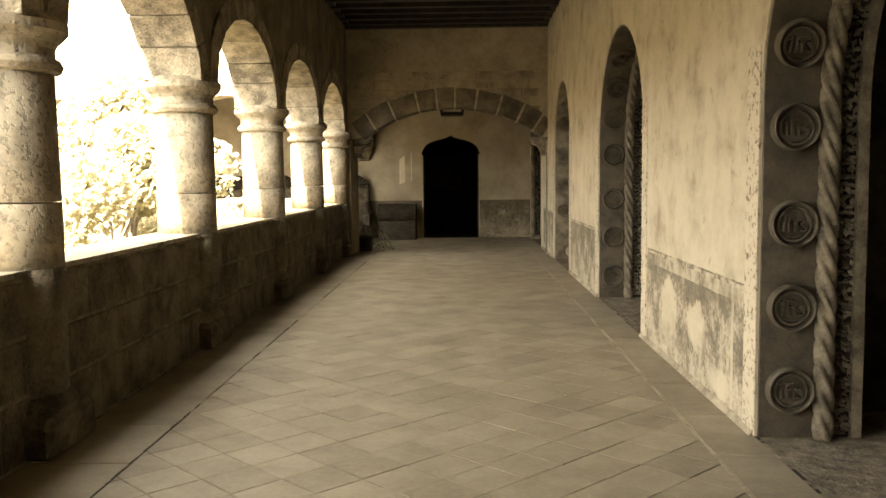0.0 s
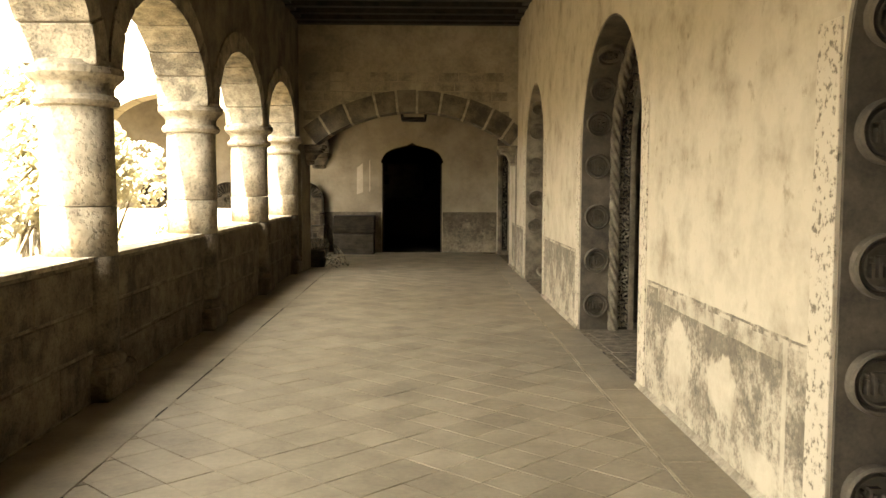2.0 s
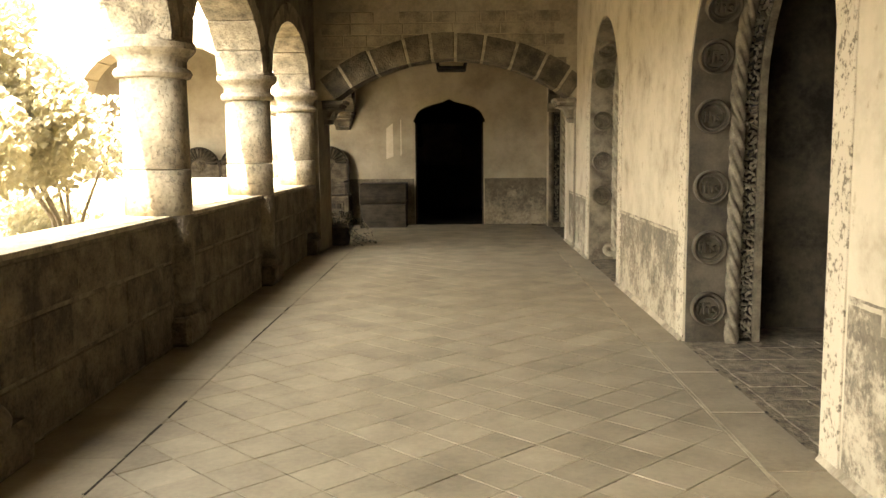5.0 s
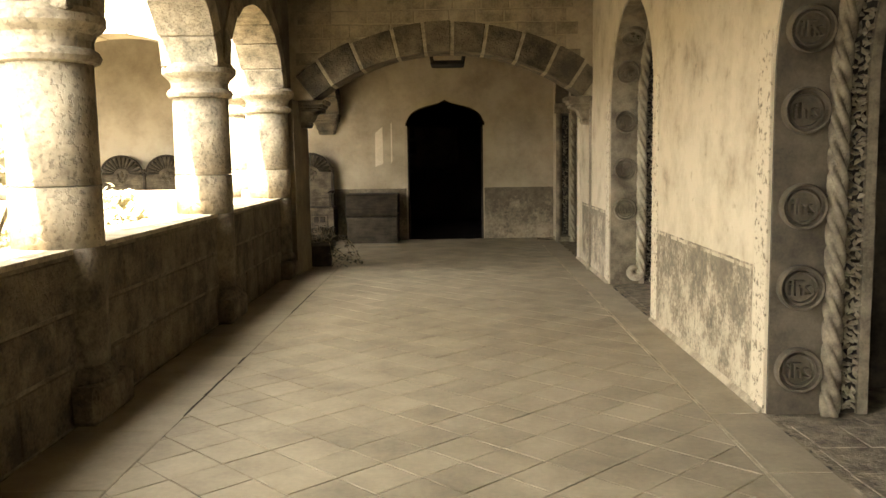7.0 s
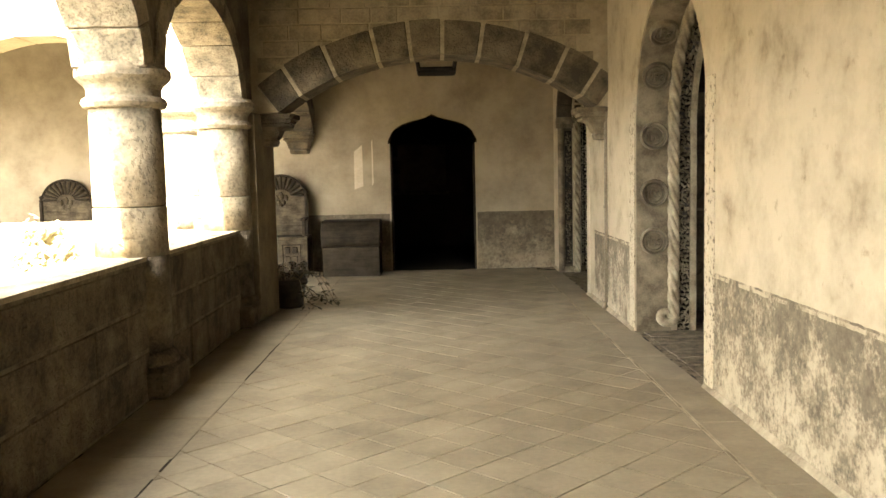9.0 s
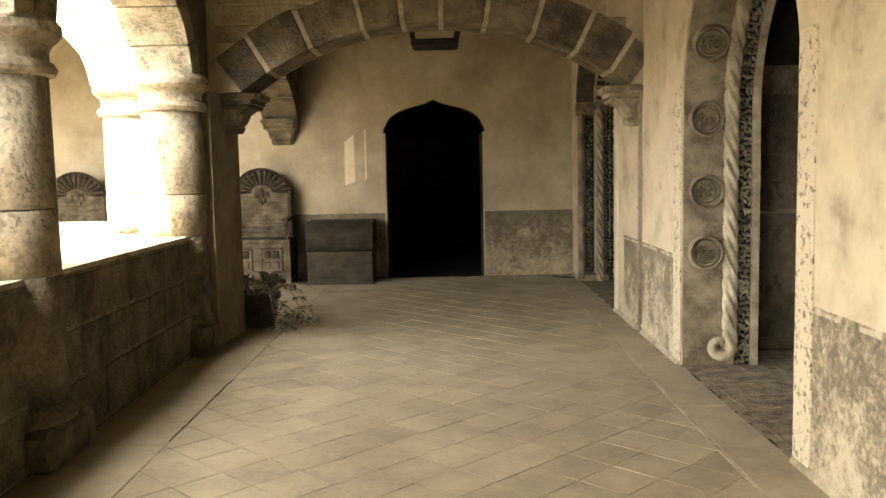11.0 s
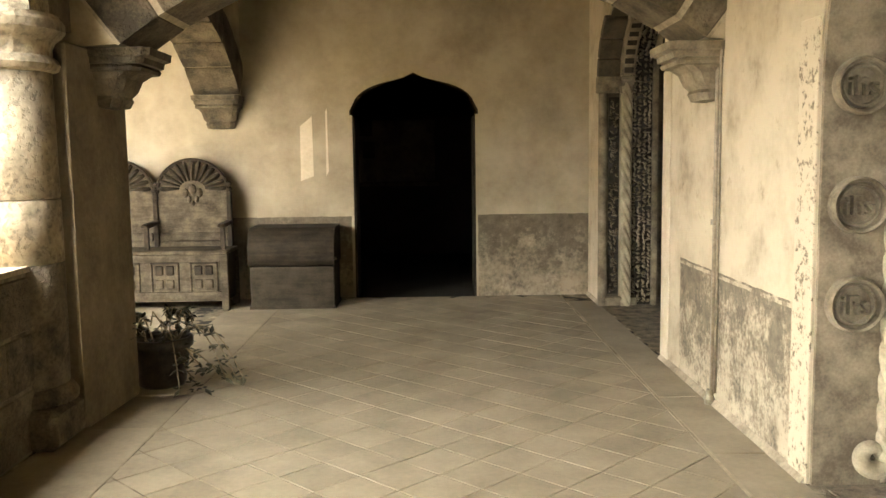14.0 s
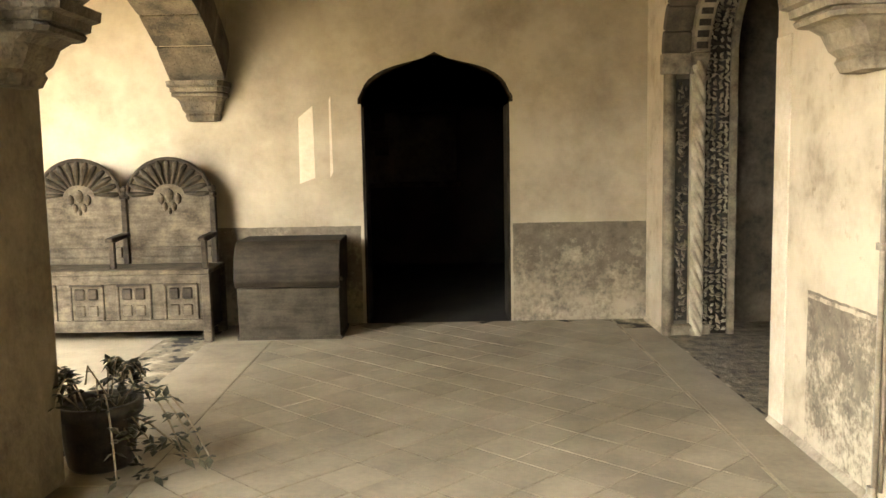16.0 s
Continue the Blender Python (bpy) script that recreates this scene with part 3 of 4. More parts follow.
tagged(part("arch_mortar", prism(arc_m(RAD + 0.006) + arc_m(RAD + 0.35)[::-1], YA - 0.012, YB + 0.012, "y"), MORTAR, wall_arch), "pale mortar joints")


# ---- corbels ----
def corbel(m, mat):
    """A moulded stone corbel that stands out from a wall along +x, 0.5 wide in y."""
    ob = thing("corbel", "moulded stone corbel under an arch", "corbel", "corbels")
    groups = (("drop", [(0.05, 0.1, -0.34), (0.09, 0.14, -0.335), (0.11, 0.155, -0.29), (0.1, 0.15, -0.27)]),
              ("bell", [(0.1, 0.15, -0.27), (0.13, 0.17, -0.24), (0.16, 0.185, -0.17), (0.21, 0.205, -0.135)]),
              ("necking", [(0.21, 0.205, -0.135), (0.255, 0.222, -0.13), (0.265, 0.226, -0.11), (0.25, 0.22, -0.092)]),
              ("abacus", [(0.28, 0.23, -0.09), (0.285, 0.232, -0.055), (0.32, 0.245, -0.045), (0.325, 0.25, 0.0)]))
    for name, levels in groups:
        bm = bmesh.new()
        rings = []
        for d, w, z in levels:
            rings.append([bm.verts.new(v) for v in ((-0.06, -w, z), (d - 0.04, -w, z), (d, -w + 0.04, z), (d, w - 0.04, z), (d - 0.04, w, z), (-0.06, w, z))])
        for p, q in zip(rings, rings[1:]):
            for i in range(6):
                bm.faces.new((p[i], p[(i + 1) % 6], q[(i + 1) % 6], q[i]))
        bm.faces.new(rings[0]), bm.faces.new(rings[-1])
        part(name, bm, mat, ob)
    ob.matrix_basis = m
    return ob


corbel(pose(-2.13, (YA + YB) / 2, ASP), ARCH_STONE)
# paler stone here: the light on this corbel is put into its colour
corbel(pose(XR, (YA + YB) / 2, ASP, 0, 0, 180), JAMB)
corbel(pose(-2.43, YB, 2.2, 0, 0, 90), ARCH_STONE)
corbel(pose(-2.43, YE, 2.2, 0, 0, -90), ARCH_STONE)

# ---- carved doorways ----
def path_of(a, b, inset, x, k=40, low=0.0):
    """A line up one jamb, over the arch and down the other, inset from the opening."""
    c, h = (a + b) / 2, (b - a) / 2
    zs, rise = HEADS[a]
    n = 24
    up = [(x, b - inset, low + (zs - low) * i / n) for i in range(n)]
    over = [(x, y, z) for y, z in ellipse_arc(c, zs, h - inset, rise - inset, 0, 180, k)]
    down = [(x, a + inset, zs - (zs - low) * i / n) for i in range(1, n + 1)]
    return up + over + down


def dense(path, step=0.012):
    out = []
    for p, q in zip(path, path[1:]):
        p, q = Vector(p), Vector(q)
        n = max(1, int((q - p).length / step))
        out += [p.lerp(q, i / n) for i in range(n)]
    return out + [Vector(path[-1])]


def medallion_mesh(mat):
    bm = bmesh.new()
    lathe([(0.12, 0.0), (0.127, 0.006), (0.127, 0.036), (0.118, 0.046), (0.108, 0.04), (0.103, 0.016), (0.096, 0.014), (0.091, 0.034), (0.083, 0.034), (0.078, 0.014), (0.0005, 0.014)], 0, 0, 28, bm)
    curve = bpy.data.curves.new("monogram", "FONT")
    curve.body, curve.size, curve.extrude, curve.align_x, curve.align_y, curve.resolution_u = "ihs", 0.125, 0.012, "CENTER", "CENTER", 2
    text = bpy.data.objects.new("monogram", curve)
    scene.collection.objects.link(text)
    bpy.context.view_layer.update()
    letters = text.to_mesh()
    letters.transform(pose(0, -0.004, 0.026))
    bm.from_mesh(letters)
    text.to_mesh_clear()
    bpy.data.objects.remove(text)
    box(bm, -0.035, 0.014, 0.034, 0.043, 0.01, 0.036)
    bmesh.ops.scale(bm, vec=(1, 1, 1.5), verts=bm.verts)
    me = bpy.data.meshes.new("medallion")
    bmesh.ops.recalc_face_normals(bm, faces=bm.faces)
    bm.to_mesh(me)
    bm.free()
    me.materials.append(mat)
    return me


MEDAL, PALE_MEDAL = medallion_mesh(CARVED), medallion_mesh(JAMB)


def doorway(i, a, b, heights, rope_low):
    dw = tagged(new("door_surround_%d" % (i + 1)), "carved stone doorway surround with rope moulding and medallions", "doorway", kind="structure")
    # plain slab of dressed stone lining the opening, then rope, foliage and a fillet
    lip, xr, bed = (XR + 0.175, XR + 0.24, XR + 0.31) if i == 3 else (XR + 0.33, XR + 0.345, XR + 0.395)
    # dimmer doorways get darker copies of the stone, shade put into the colour
    for nm, x0, x1, proud, mat in (("lining", XR + 0.012, lip, 0.02, JAMB if i == 2 else CARVED), ("edge_fillet", XI - 0.045, XI + 0.012, 0.035, ROPE if i == 2 else CARVED_PALE)):
        bm = bmesh.new()
        rows = [path_of(a, b, -0.01, x0), path_of(a, b, proud, x0), path_of(a, b, proud, x1), path_of(a, b, -0.01, x1)]
        vs = [[bm.verts.new(v) for v in r] for r in rows]
        for r, s in zip(vs, vs[1:]):
            for k in range(len(r) - 1):
                bm.faces.new((r[k], r[k + 1], s[k + 1], s[k]))
        part(nm, bm, mat, dw)
    # rope
    line = dense(path_of(a, b, 0.055, xr, low=rope_low), 0.014)
    part("rope_moulding", tube(line, 0.056, 24, twist=1.85, lobes=4, lobe=0.5), ROPE if i > 1 else CARVED_PALE, dw, "pale twisted stone rope", smooth=True)
    # foliage strip: a bed with small carved leaves
    bm = bmesh.new()
    rows = [path_of(a, b, -0.01, bed), path_of(a, b, 0.004, bed), path_of(a, b, 0.004, XI - 0.045), path_of(a, b, -0.01, XI - 0.045)]
    vs = [[bm.verts.new(v) for v in r] for r in rows]
    for r, s in zip(vs, vs[1:]):
        for k in range(len(r) - 1):
            bm.faces.new((r[k], r[k + 1], s[k + 1], s[k]))
    part("foliage_bed", bm, BED, dw, "ground of the carving, shade between the leaves put into its colour")
    bm = bmesh.new()
    mid = (bed + XI - 0.045) / 2
    rail = dense(path_of(a, b, 0.006, mid, low=0.03), 0.03)
    rnd = random.Random(i)
    for k in range(len(rail) - 1):
        p, d = rail[k], (rail[k + 1] - rail[k]).normalized()
        nrm = Vector((1, 0, 0)).cross(d)
        for s in (-1.1, -0.4, 0.4, 1.1):
            ang = rnd.uniform(0, math.pi)
            u = Vector((1, 0, 0)) * math.cos(ang) + d * math.sin(ang)
            v = nrm.cross(u)
            c = p + Vector((s * 0.35 * (XI - 0.045 - bed) + rnd.uniform(-0.008, 0.008), 0, 0)) + d * rnd.uniform(-0.015, 0.015)
            L, W = rnd.uniform(0.022, 0.034), rnd.uniform(0.011, 0.017)
            tip = [bm.verts.new(c + u * L), bm.verts.new(c + v * W), bm.verts.new(c - u * L), bm.verts.new(c - v * W)]
            top = bm.verts.new(c + nrm * 0.042)
            for q in range(4):
                bm.faces.new((tip[q], tip[(q + 1) % 4], top))
    part("carved_foliage", bm, (CARVED_PALE, ROPE, ROPE, ROPE)[i], dw, "small carved stone leaves")
    # medallions on the far jamb
    for z in heights:
        ob = new("medallion", PALE_MEDAL if i == 2 else MEDAL)
        ob.parent = dw
        zs, rise = HEADS[a]
        if z < zs:
            ob.matrix_basis = pose(XR + 0.165, b - 0.021, z, 90, 0, 0)
        else:
            c, h = (a + b) / 2, (b - a) / 2
            t = math.asin(min(1, (z - zs) / rise))
            ob.matrix_basis = pose(XR + 0.165, c + (h - 0.02) * math.cos(t), zs + (rise - 0.02) * math.sin(t), 90 + math.degrees(t), 0, 0)
    return dw


doorway(0, *DOORS[0], (0.27, 0.72, 1.17, 1.68, 2.12, 2.48), 0.0)
doorway(1, *DOORS[1], (0.26, 0.72, 1.165, 1.68, 2.12, 2.46, 2.76), 0.0)
d1 = doorway(2, *DOORS[2], (0.845, 1.29, 1.81, 2.36, 2.72), 0.13)
doorway(3, *DOORS[3], (), 0.0)
# scroll at the foot of the rope
cx, cz = XR + 0.275, 0.15
line = [(cx + (0.085 - 0.0105 * t) * math.cos(t), DOORS[2][1] - 0.05, cz + (0.085 - 0.0105 * t) * math.sin(-t)) for t in [0.15 * k for k in range(46)]]
part("scroll", tube(line, [0.05 - 0.0006 * k for k in range(46)], 12), ROPE, d1, "stone scroll at the foot of the rope", smooth=True)

d0 = bpy.data.objects["door_surround_4"]
for x0, x1, d in ((XR - 0.06, XR + 0.17, 0.06), (XR + 0.175, XR + 0.305, 0.085)):
    part("impost", prism([(DOORS[3][1] + 0.01, 2.14), (DOORS[3][1] - d * 0.6, 2.14), (DOORS[3][1] - d * 0.7, 2.2), (DOORS[3][1] - d * 1.6, 2.26), (DOORS[3][1] - d * 1.6, 2.3), (DOORS[3][1] + 0.01, 2.3)], x0, x1, "x", bevel=0.006), CARVED_PALE, d0, "moulded stone impost")
# flat dark strip that paints the shade of a recess
part("dark_panel", boxed(XR + 0.065, XR + 0.17, DOORS[3][1] - 0.024, DOORS[3][1] - 0.018, 0.12, 2.1), BED, d0, "near-black strip painted for the shade of a sunk panel")

part("corner_shaft", tube([(XR + 0.012, DOORS[3][1] - 0.02, z) for z in (0.0, 0.7, 1.4, 2.14)], 0.048, 12), JAMB, d0, "pale rounded corner shaft", smooth=True)
part("shaft_base", boxed(XR - 0.012, XR + 0.36, DOORS[3][1] - 0.06, DOORS[3][1] + 0.01, 0.0, 0.09, bevel=0.012), JAMB, d0)
c4, h4, (z4, r4) = (DOORS[3][0] + DOORS[3][1]) / 2, (DOORS[3][1] - DOORS[3][0]) / 2, HEADS[DOORS[3][0]]
for t0, t1 in ((0, 14), (14.6, 30), (30.6, 47)):
    arch_in, arch_out = ellipse_arc(c4, z4, h4 - 0.075, r4 - 0.075, t0, t1, 5), ellipse_arc(c4, z4, h4 + 0.005, r4 + 0.005, t0, t1, 5)
    part("springer", prism(arch_in + arch_out[::-1], XR - 0.05, XR + 0.165, "x", bevel=0.008), CARVED, d0, "worn carved springer stone")
part("dentil_band", prism(ellipse_arc(c4, z4, h4 - 0.125, r4 - 0.125, 1, 120, 24) + ellipse_arc(c4, z4, h4 - 0.005, r4 - 0.005, 1, 120, 24)[::-1], XR + 0.172, XR + 0.308, "x", bevel=0.004), JAMB, d0, "plain pale band over the impost")
for k in range(14):
    t = radians(5 + 8 * k)
    bm = boxed(-0.045, 0.045, -0.026, 0.026, -0.004, 0.006, bevel=0.002)
    bmesh.ops.transform(bm, matrix=pose(XR + 0.24, c4 + (h4 - 0.128) * math.cos(t), z4 + (r4 - 0.128) * math.sin(t), 90 + math.degrees(t), 0, 0), verts=bm.verts)
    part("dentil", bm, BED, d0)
bm = bmesh.new()
rnd = random.Random(17)
for k in range(150):
    c = Vector((XR + rnd.uniform(0.08, 0.155), DOORS[3][1] - 0.0245, rnd.uniform(0.15, 2.07)))
    ang, L, W = rnd.uniform(0, math.pi), rnd.uniform(0.018, 0.034), rnd.uniform(0.01, 0.017)
    u, v = Vector((math.cos(ang), 0, math.sin(ang))), Vector((-math.sin(ang), 0, math.cos(ang)))
    rim = [bm.verts.new(c + d) for d in (u * L, v * W, -u * L, -v * W)]
    top = bm.verts.new(c - Vector((0, 0.03, 0)))
    for q in range(4):
        bm.faces.new((rim[q], rim[(q + 1) % 4], top))
part("panel_carving", bm, CARVED_PALE, d0, "small carved leaves on a sunk panel")

# painted bands beside the doorways
for a, b in DOORS:
    for y0, y1 in ((a - 0.2, a), (b, b + 0.2)):
        if y1 > 17.75 or y0 < 3:
            continue
        setting("painted_band", boxed(XR - 0.008, XR + 0.004, y0, y1, 0.0, 2.12, bevel=0.003), SPECKLED if y1 < 17 else PALE_PLASTER, "pale flaking painted band on the plaster beside a doorway", "trim")

# ---- pipe on the east wall ----
pipe = thing("wall_pipe", "thin painted conduit pipe running up the plaster wall", "pipe")
part("tube", tube([(XR - 0.018, 16.44, z) for z in (0.06, 1, 2, 3, 4.03)], 0.013, 8), PIPE, pipe, smooth=True)
part("second_tube", tube([(XR - 0.014, 16.395, z) for z in (0.08, 1, 2, 3, 4.03)], 0.008, 8), PIPE, pipe, smooth=True)
part("foot", lathe([(0.03, 0.0), (0.035, 0.03), (0.02, 0.06), (0.02, 0.09)], XR - 0.03, 16.44, 12), PIPE, pipe)
for z in (1.1, 2.3, 3.4):
    part("clip", boxed(XR - 0.036, XR, 16.415, 16.465, z, z + 0.03), PIPE, pipe)
setting("pier_joint", boxed(-2.19, -2.165, 16.1, 16.12, 0.1, ASP - 0.02, bevel=0.004), CORNER_PLASTER, "thin plaster strip down the edge of the corner pier", "trim")


# ---- carved benches ----
def make_bench(seats, w=0.8):
    L = seats * w + 0.1
    bench = thing("bench", "carved oak bench with shell-topped backs and panelled front", "bench", "benches along the end wall")
    D, SH = 0.52, 0.62
    part("seat_board", boxed(0, L, -D, 0, SH - 0.04, SH, bevel=0.008), OAK, bench)
    part("front_board", boxed(0.03, L - 0.03, -D + 0.03, -D + 0.05, 0.1, SH - 0.04), OAK, bench)
    part("bottom_rail", boxed(0.03, L - 0.03, -D + 0.01, -D + 0.05, 0.1, 0.2, bevel=0.006), OAK, bench)
    part("top_rail", boxed(0.03, L - 0.03, -D + 0.01, -D + 0.05, 0.5, SH - 0.04, bevel=0.006), OAK, bench)
    for x in (0.0, L - 0.07):
        part("front_leg", boxed(x, x + 0.07, -D, -D + 0.07, 0, SH - 0.04, bevel=0.006), OAK, bench)
        part("back_leg", boxed(x, x + 0.07, -0.07, 0, 0, SH - 0.04, bevel=0.006), OAK, bench)
        part("side_panel", boxed(x + 0.02, x + 0.045, -D + 0.07, -0.07, 0.1, SH - 0.04), DARK_OAK, bench)
    n = seats * 2
    pw = (L - 0.1) / n
    for k in range(n):
        x0 = 0.05 + k * pw
        pan = part("panel", boxed(x0 + 0.07, x0 + pw - 0.07, -D + 0.022, -D + 0.032, 0.2, 0.5, bevel=0.003), OAK, bench)
        for x in (x0 + 0.055, x0 + pw - 0.075):
            part("moulding", boxed(x, x + 0.02, -D + 0.008, -D + 0.04, 0.2, 0.5, bevel=0.004), OAK, pan)
        part("moulding", boxed(x0 + 0.06, x0 + pw - 0.06, -D + 0.004, -D + 0.04, 0.485, 0.505, bevel=0.004), DARK_OAK, pan)
        for cx in (0.1, pw / 2 + 0.012):
            for z0 in (0.23, 0.37):
                part("raised_square", boxed(x0 + cx, x0 + cx + pw / 2 - 0.112, -D + 0.004, -D + 0.024, z0, z0 + 0.1, bevel=0.012), DARK_OAK if z0 > 0.3 else OAK, pan)
    for s in range(seats):
        c = 0.05 + w * (s + 0.5)
        r = w / 2 - 0.02
        zc = 1.19
        arc = [(c + r * math.cos(radians(t)), zc + 0.35 * math.sin(radians(t))) for t in range(0, 181, 10)]
        back = part("backrest", prism([(c - r, SH)] + arc[::-1] + [(c + r, SH)], -0.06, -0.025, "y", bevel=0.006), OAK, bench)
        part("lower_rail", boxed(c - r + 0.02, c + r - 0.02, -0.085, -0.055, SH + 0.06, SH + 0.15, bevel=0.006), OAK, back)
        for k in range(13):
            t = radians(8 + 164 * k / 12)
            p0 = (c + 0.14 * math.cos(t), -0.068, zc + 0.03 + 0.1 * math.sin(t))
            p1 = (c + (r - 0.07) * math.cos(t), -0.086, zc + 0.29 * math.sin(t))
            p2 = (c + (r - 0.02) * math.cos(t), -0.066, zc + 0.33 * math.sin(t))
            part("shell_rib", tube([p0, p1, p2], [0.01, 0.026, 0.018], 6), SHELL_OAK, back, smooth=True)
        rim = [(c + (r - 0.005) * math.cos(radians(t)), -0.06, zc + 0.345 * math.sin(radians(t))) for t in range(0, 181, 9)]
        part("shell_rim", tube(rim, 0.02, 6), DARK_OAK, back, smooth=True)
        # carved leaves below the shell
        for dx, dz, rr in ((0, 0.03, 0.05), (-0.075, 0.0, 0.04), (0.075, 0.0, 0.04), (-0.04, -0.07, 0.032), (0.04, -0.07, 0.032), (0, -0.11, 0.024)):
            bm = lathe([(rr, 0.0), (rr * 0.85, 0.016), (rr * 0.45, 0.026), (0.001, 0.028)], 0, 0, 8)
            bmesh.ops.transform(bm, matrix=pose(c + dx, -0.06, zc + dz, 90, 0, 0) @ Matrix.Diagonal((0.8, 1.25, 1, 1)), verts=bm.verts)
            part("carved_leaf", bm, OAK, back)
    for s in range(seats + 1):
        x = 0.05 + w * s + (0.015 if s == 0 else -0.015 if s == seats else 0)
        part("back_post", boxed(x - 0.025, x + 0.025, -0.09, -0.03, SH, 1.2, bevel=0.006), DARK_OAK, bench)
        part("finial", lathe([(0.02, 1.2), (0.034, 1.215), (0.034, 1.235), (0.018, 1.25), (0.03, 1.27), (0.028, 1.29), (0.008, 1.305)], x, -0.06, 10), DARK_OAK, bench)
        arm = part("armrest", prism([(-0.06, 0.86), (-0.06, 0.9), (-0.44, 0.885), (-0.47, 0.875), (-0.47, 0.85), (-0.42, 0.845)], x - 0.035, x + 0.035, "x", bevel=0.008), DARK_OAK, bench)
        part("arm_post", boxed(x - 0.022, x + 0.022, -0.42, -0.375, SH, 0.85, bevel=0.004), DARK_OAK, arm)
    return bench


bench = make_bench(2, 0.79)
bench.matrix_basis = pose(-3.94, YE - 0.2, 0)
bench_b = make_bench(3)
bench_b.matrix_basis = pose(-6.46, YE - 0.2, 0)

# ---- chest ----
chest = thing("chest", "low wooden chest with a curved dark lid", "chest", at=(-1.62, 20.31, 0))
CX0, CX1 = -0.43, 0.43
part("front", boxed(CX0, CX1, -0.27, 0.27, 0.0, 0.44, bevel=0.008), CHEST_LOW, chest, "pale plain wooden front")
prof = [(-0.26, 0.445), (-0.3, 0.455), (-0.325, 0.5), (-0.335, 0.56), (-0.33, 0.62), (-0.31, 0.69), (-0.275, 0.75), (-0.23, 0.8), (-0.17, 0.83), (0.27, 0.835), (0.27, 0.445)]
part("lid", prism(prof, CX0 - 0.012, CX1 + 0.012, "x", bevel=0.006), CHEST_TOP, chest, "dark curved lid")
part("handle", lathe([(0.012, 0.5), (0.014, 0.515), (0.006, 0.53)], CX1 + 0.02, -0.28, 8), PIPE, chest)
part("skirting", boxed(CX0 - 0.01, CX1 + 0.01, -0.28, 0.27, 0.0, 0.03), CHEST_LOW, chest)

# ---- pale streaks on the end wall, painted for light reflected from the arches ----
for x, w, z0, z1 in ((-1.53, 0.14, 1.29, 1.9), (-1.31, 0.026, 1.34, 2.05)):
    setting("plaster_patch", prism([(x - w / 2, z0), (x + w / 2, z0 + 0.05), (x + w / 2 - 0.005, z1 + 0.6 * w), (x - w / 2 + 0.005, z1 - 0.02)], YE - 0.004, YE + 0.01, "y"), GLINT, "pale streak painted on the plaster wall for reflected light", "trim")

# ---- hanging lantern ----
lan = thing("lantern", "black iron lantern with glass panes hanging from the ceiling", "lantern", at=(-0.28, 17.35, 2.7))
def lantern_ring(z, r, t=0.022):
    pts4 = [(r, r, z), (-r, r, z), (-r, -r, z), (r, -r, z), (r, r, z)]
    bm = bmesh.new()
    for p, q in zip(pts4, pts4[1:]):
        tube([p, q], t, 6, bm)
    return bm
part("bottom_frame", lantern_ring(0.0, 0.2, 0.03), IRON, lan)
part("top_frame", lantern_ring(0.26, 0.25, 0.025), IRON, lan)
for sx in (-1, 1):
    for sy in (-1, 1):
        part("bar", tube([(0.2 * sx, 0.2 * sy, 0), (0.25 * sx, 0.25 * sy, 0.26)], 0.025, 6), IRON, lan)
part("base_plate", boxed(-0.2, 0.2, -0.2, 0.2, -0.03, 0.0), IRON, lan)
bm = bmesh.new()
top = bm.verts.new((0, 0, 0.5))
q = [bm.verts.new(v) for v in ((0.27, 0.26, 0.26), (-0.27, 0.26, 0.26), (-0.27, -0.26, 0.26), (0.27, -0.26, 0.26))]
for k in range(4):
    bm.faces.new((q[k], q[(k + 1) % 4], top))
bm.faces.new(q)
part("roof", bm, IRON, lan)
part("chain", tube([(0, 0, 0.48), (0, 0, 1.8)], 0.012, 6), IRON, lan)

# ---- pot plant ----
def leaf(bm, p, d, L, W):
    d = d.normalized()
    s = d.cross(Vector((0, 0, 1)))
    s = s.normalized() if s.length > 0.1 else Vector((1, 0, 0))
    up = s.cross(d)
    mid = [p, p + d * L * 0.45 + up * L * 0.08, p + d * L - up * L * 0.1]
    a, b, c = (bm.verts.new(v) for v in mid)
    l, r = bm.verts.new(p + d * L * 0.4 + s * W - up * 0.1 * W), bm.verts.new(p + d * L * 0.4 - s * W - up * 0.1 * W)
    bm.faces.new((a, l, b)), bm.faces.new((l, c, b)), bm.faces.new((a, b, r)), bm.faces.new((b, c, r))


pot = thing("potted_plant", "dark clay flower pot with a straggling leafy plant", "potted plant", at=(-2.05, 17.12, 0))
part("pot", lathe([(0.15, 0.0), (0.16, 0.02), (0.195, 0.26), (0.215, 0.27), (0.22, 0.33), (0.195, 0.335), (0.18, 0.3), (0.17, 0.29)], 0, 0, 24), POT, pot, smooth=True)
part("soil", lathe([(0.172, 0.27), (0.17, 0.295), (0.08, 0.305)], 0, 0, 16), SOIL, pot)
rnd = random.Random(4)
leaves = bmesh.new()
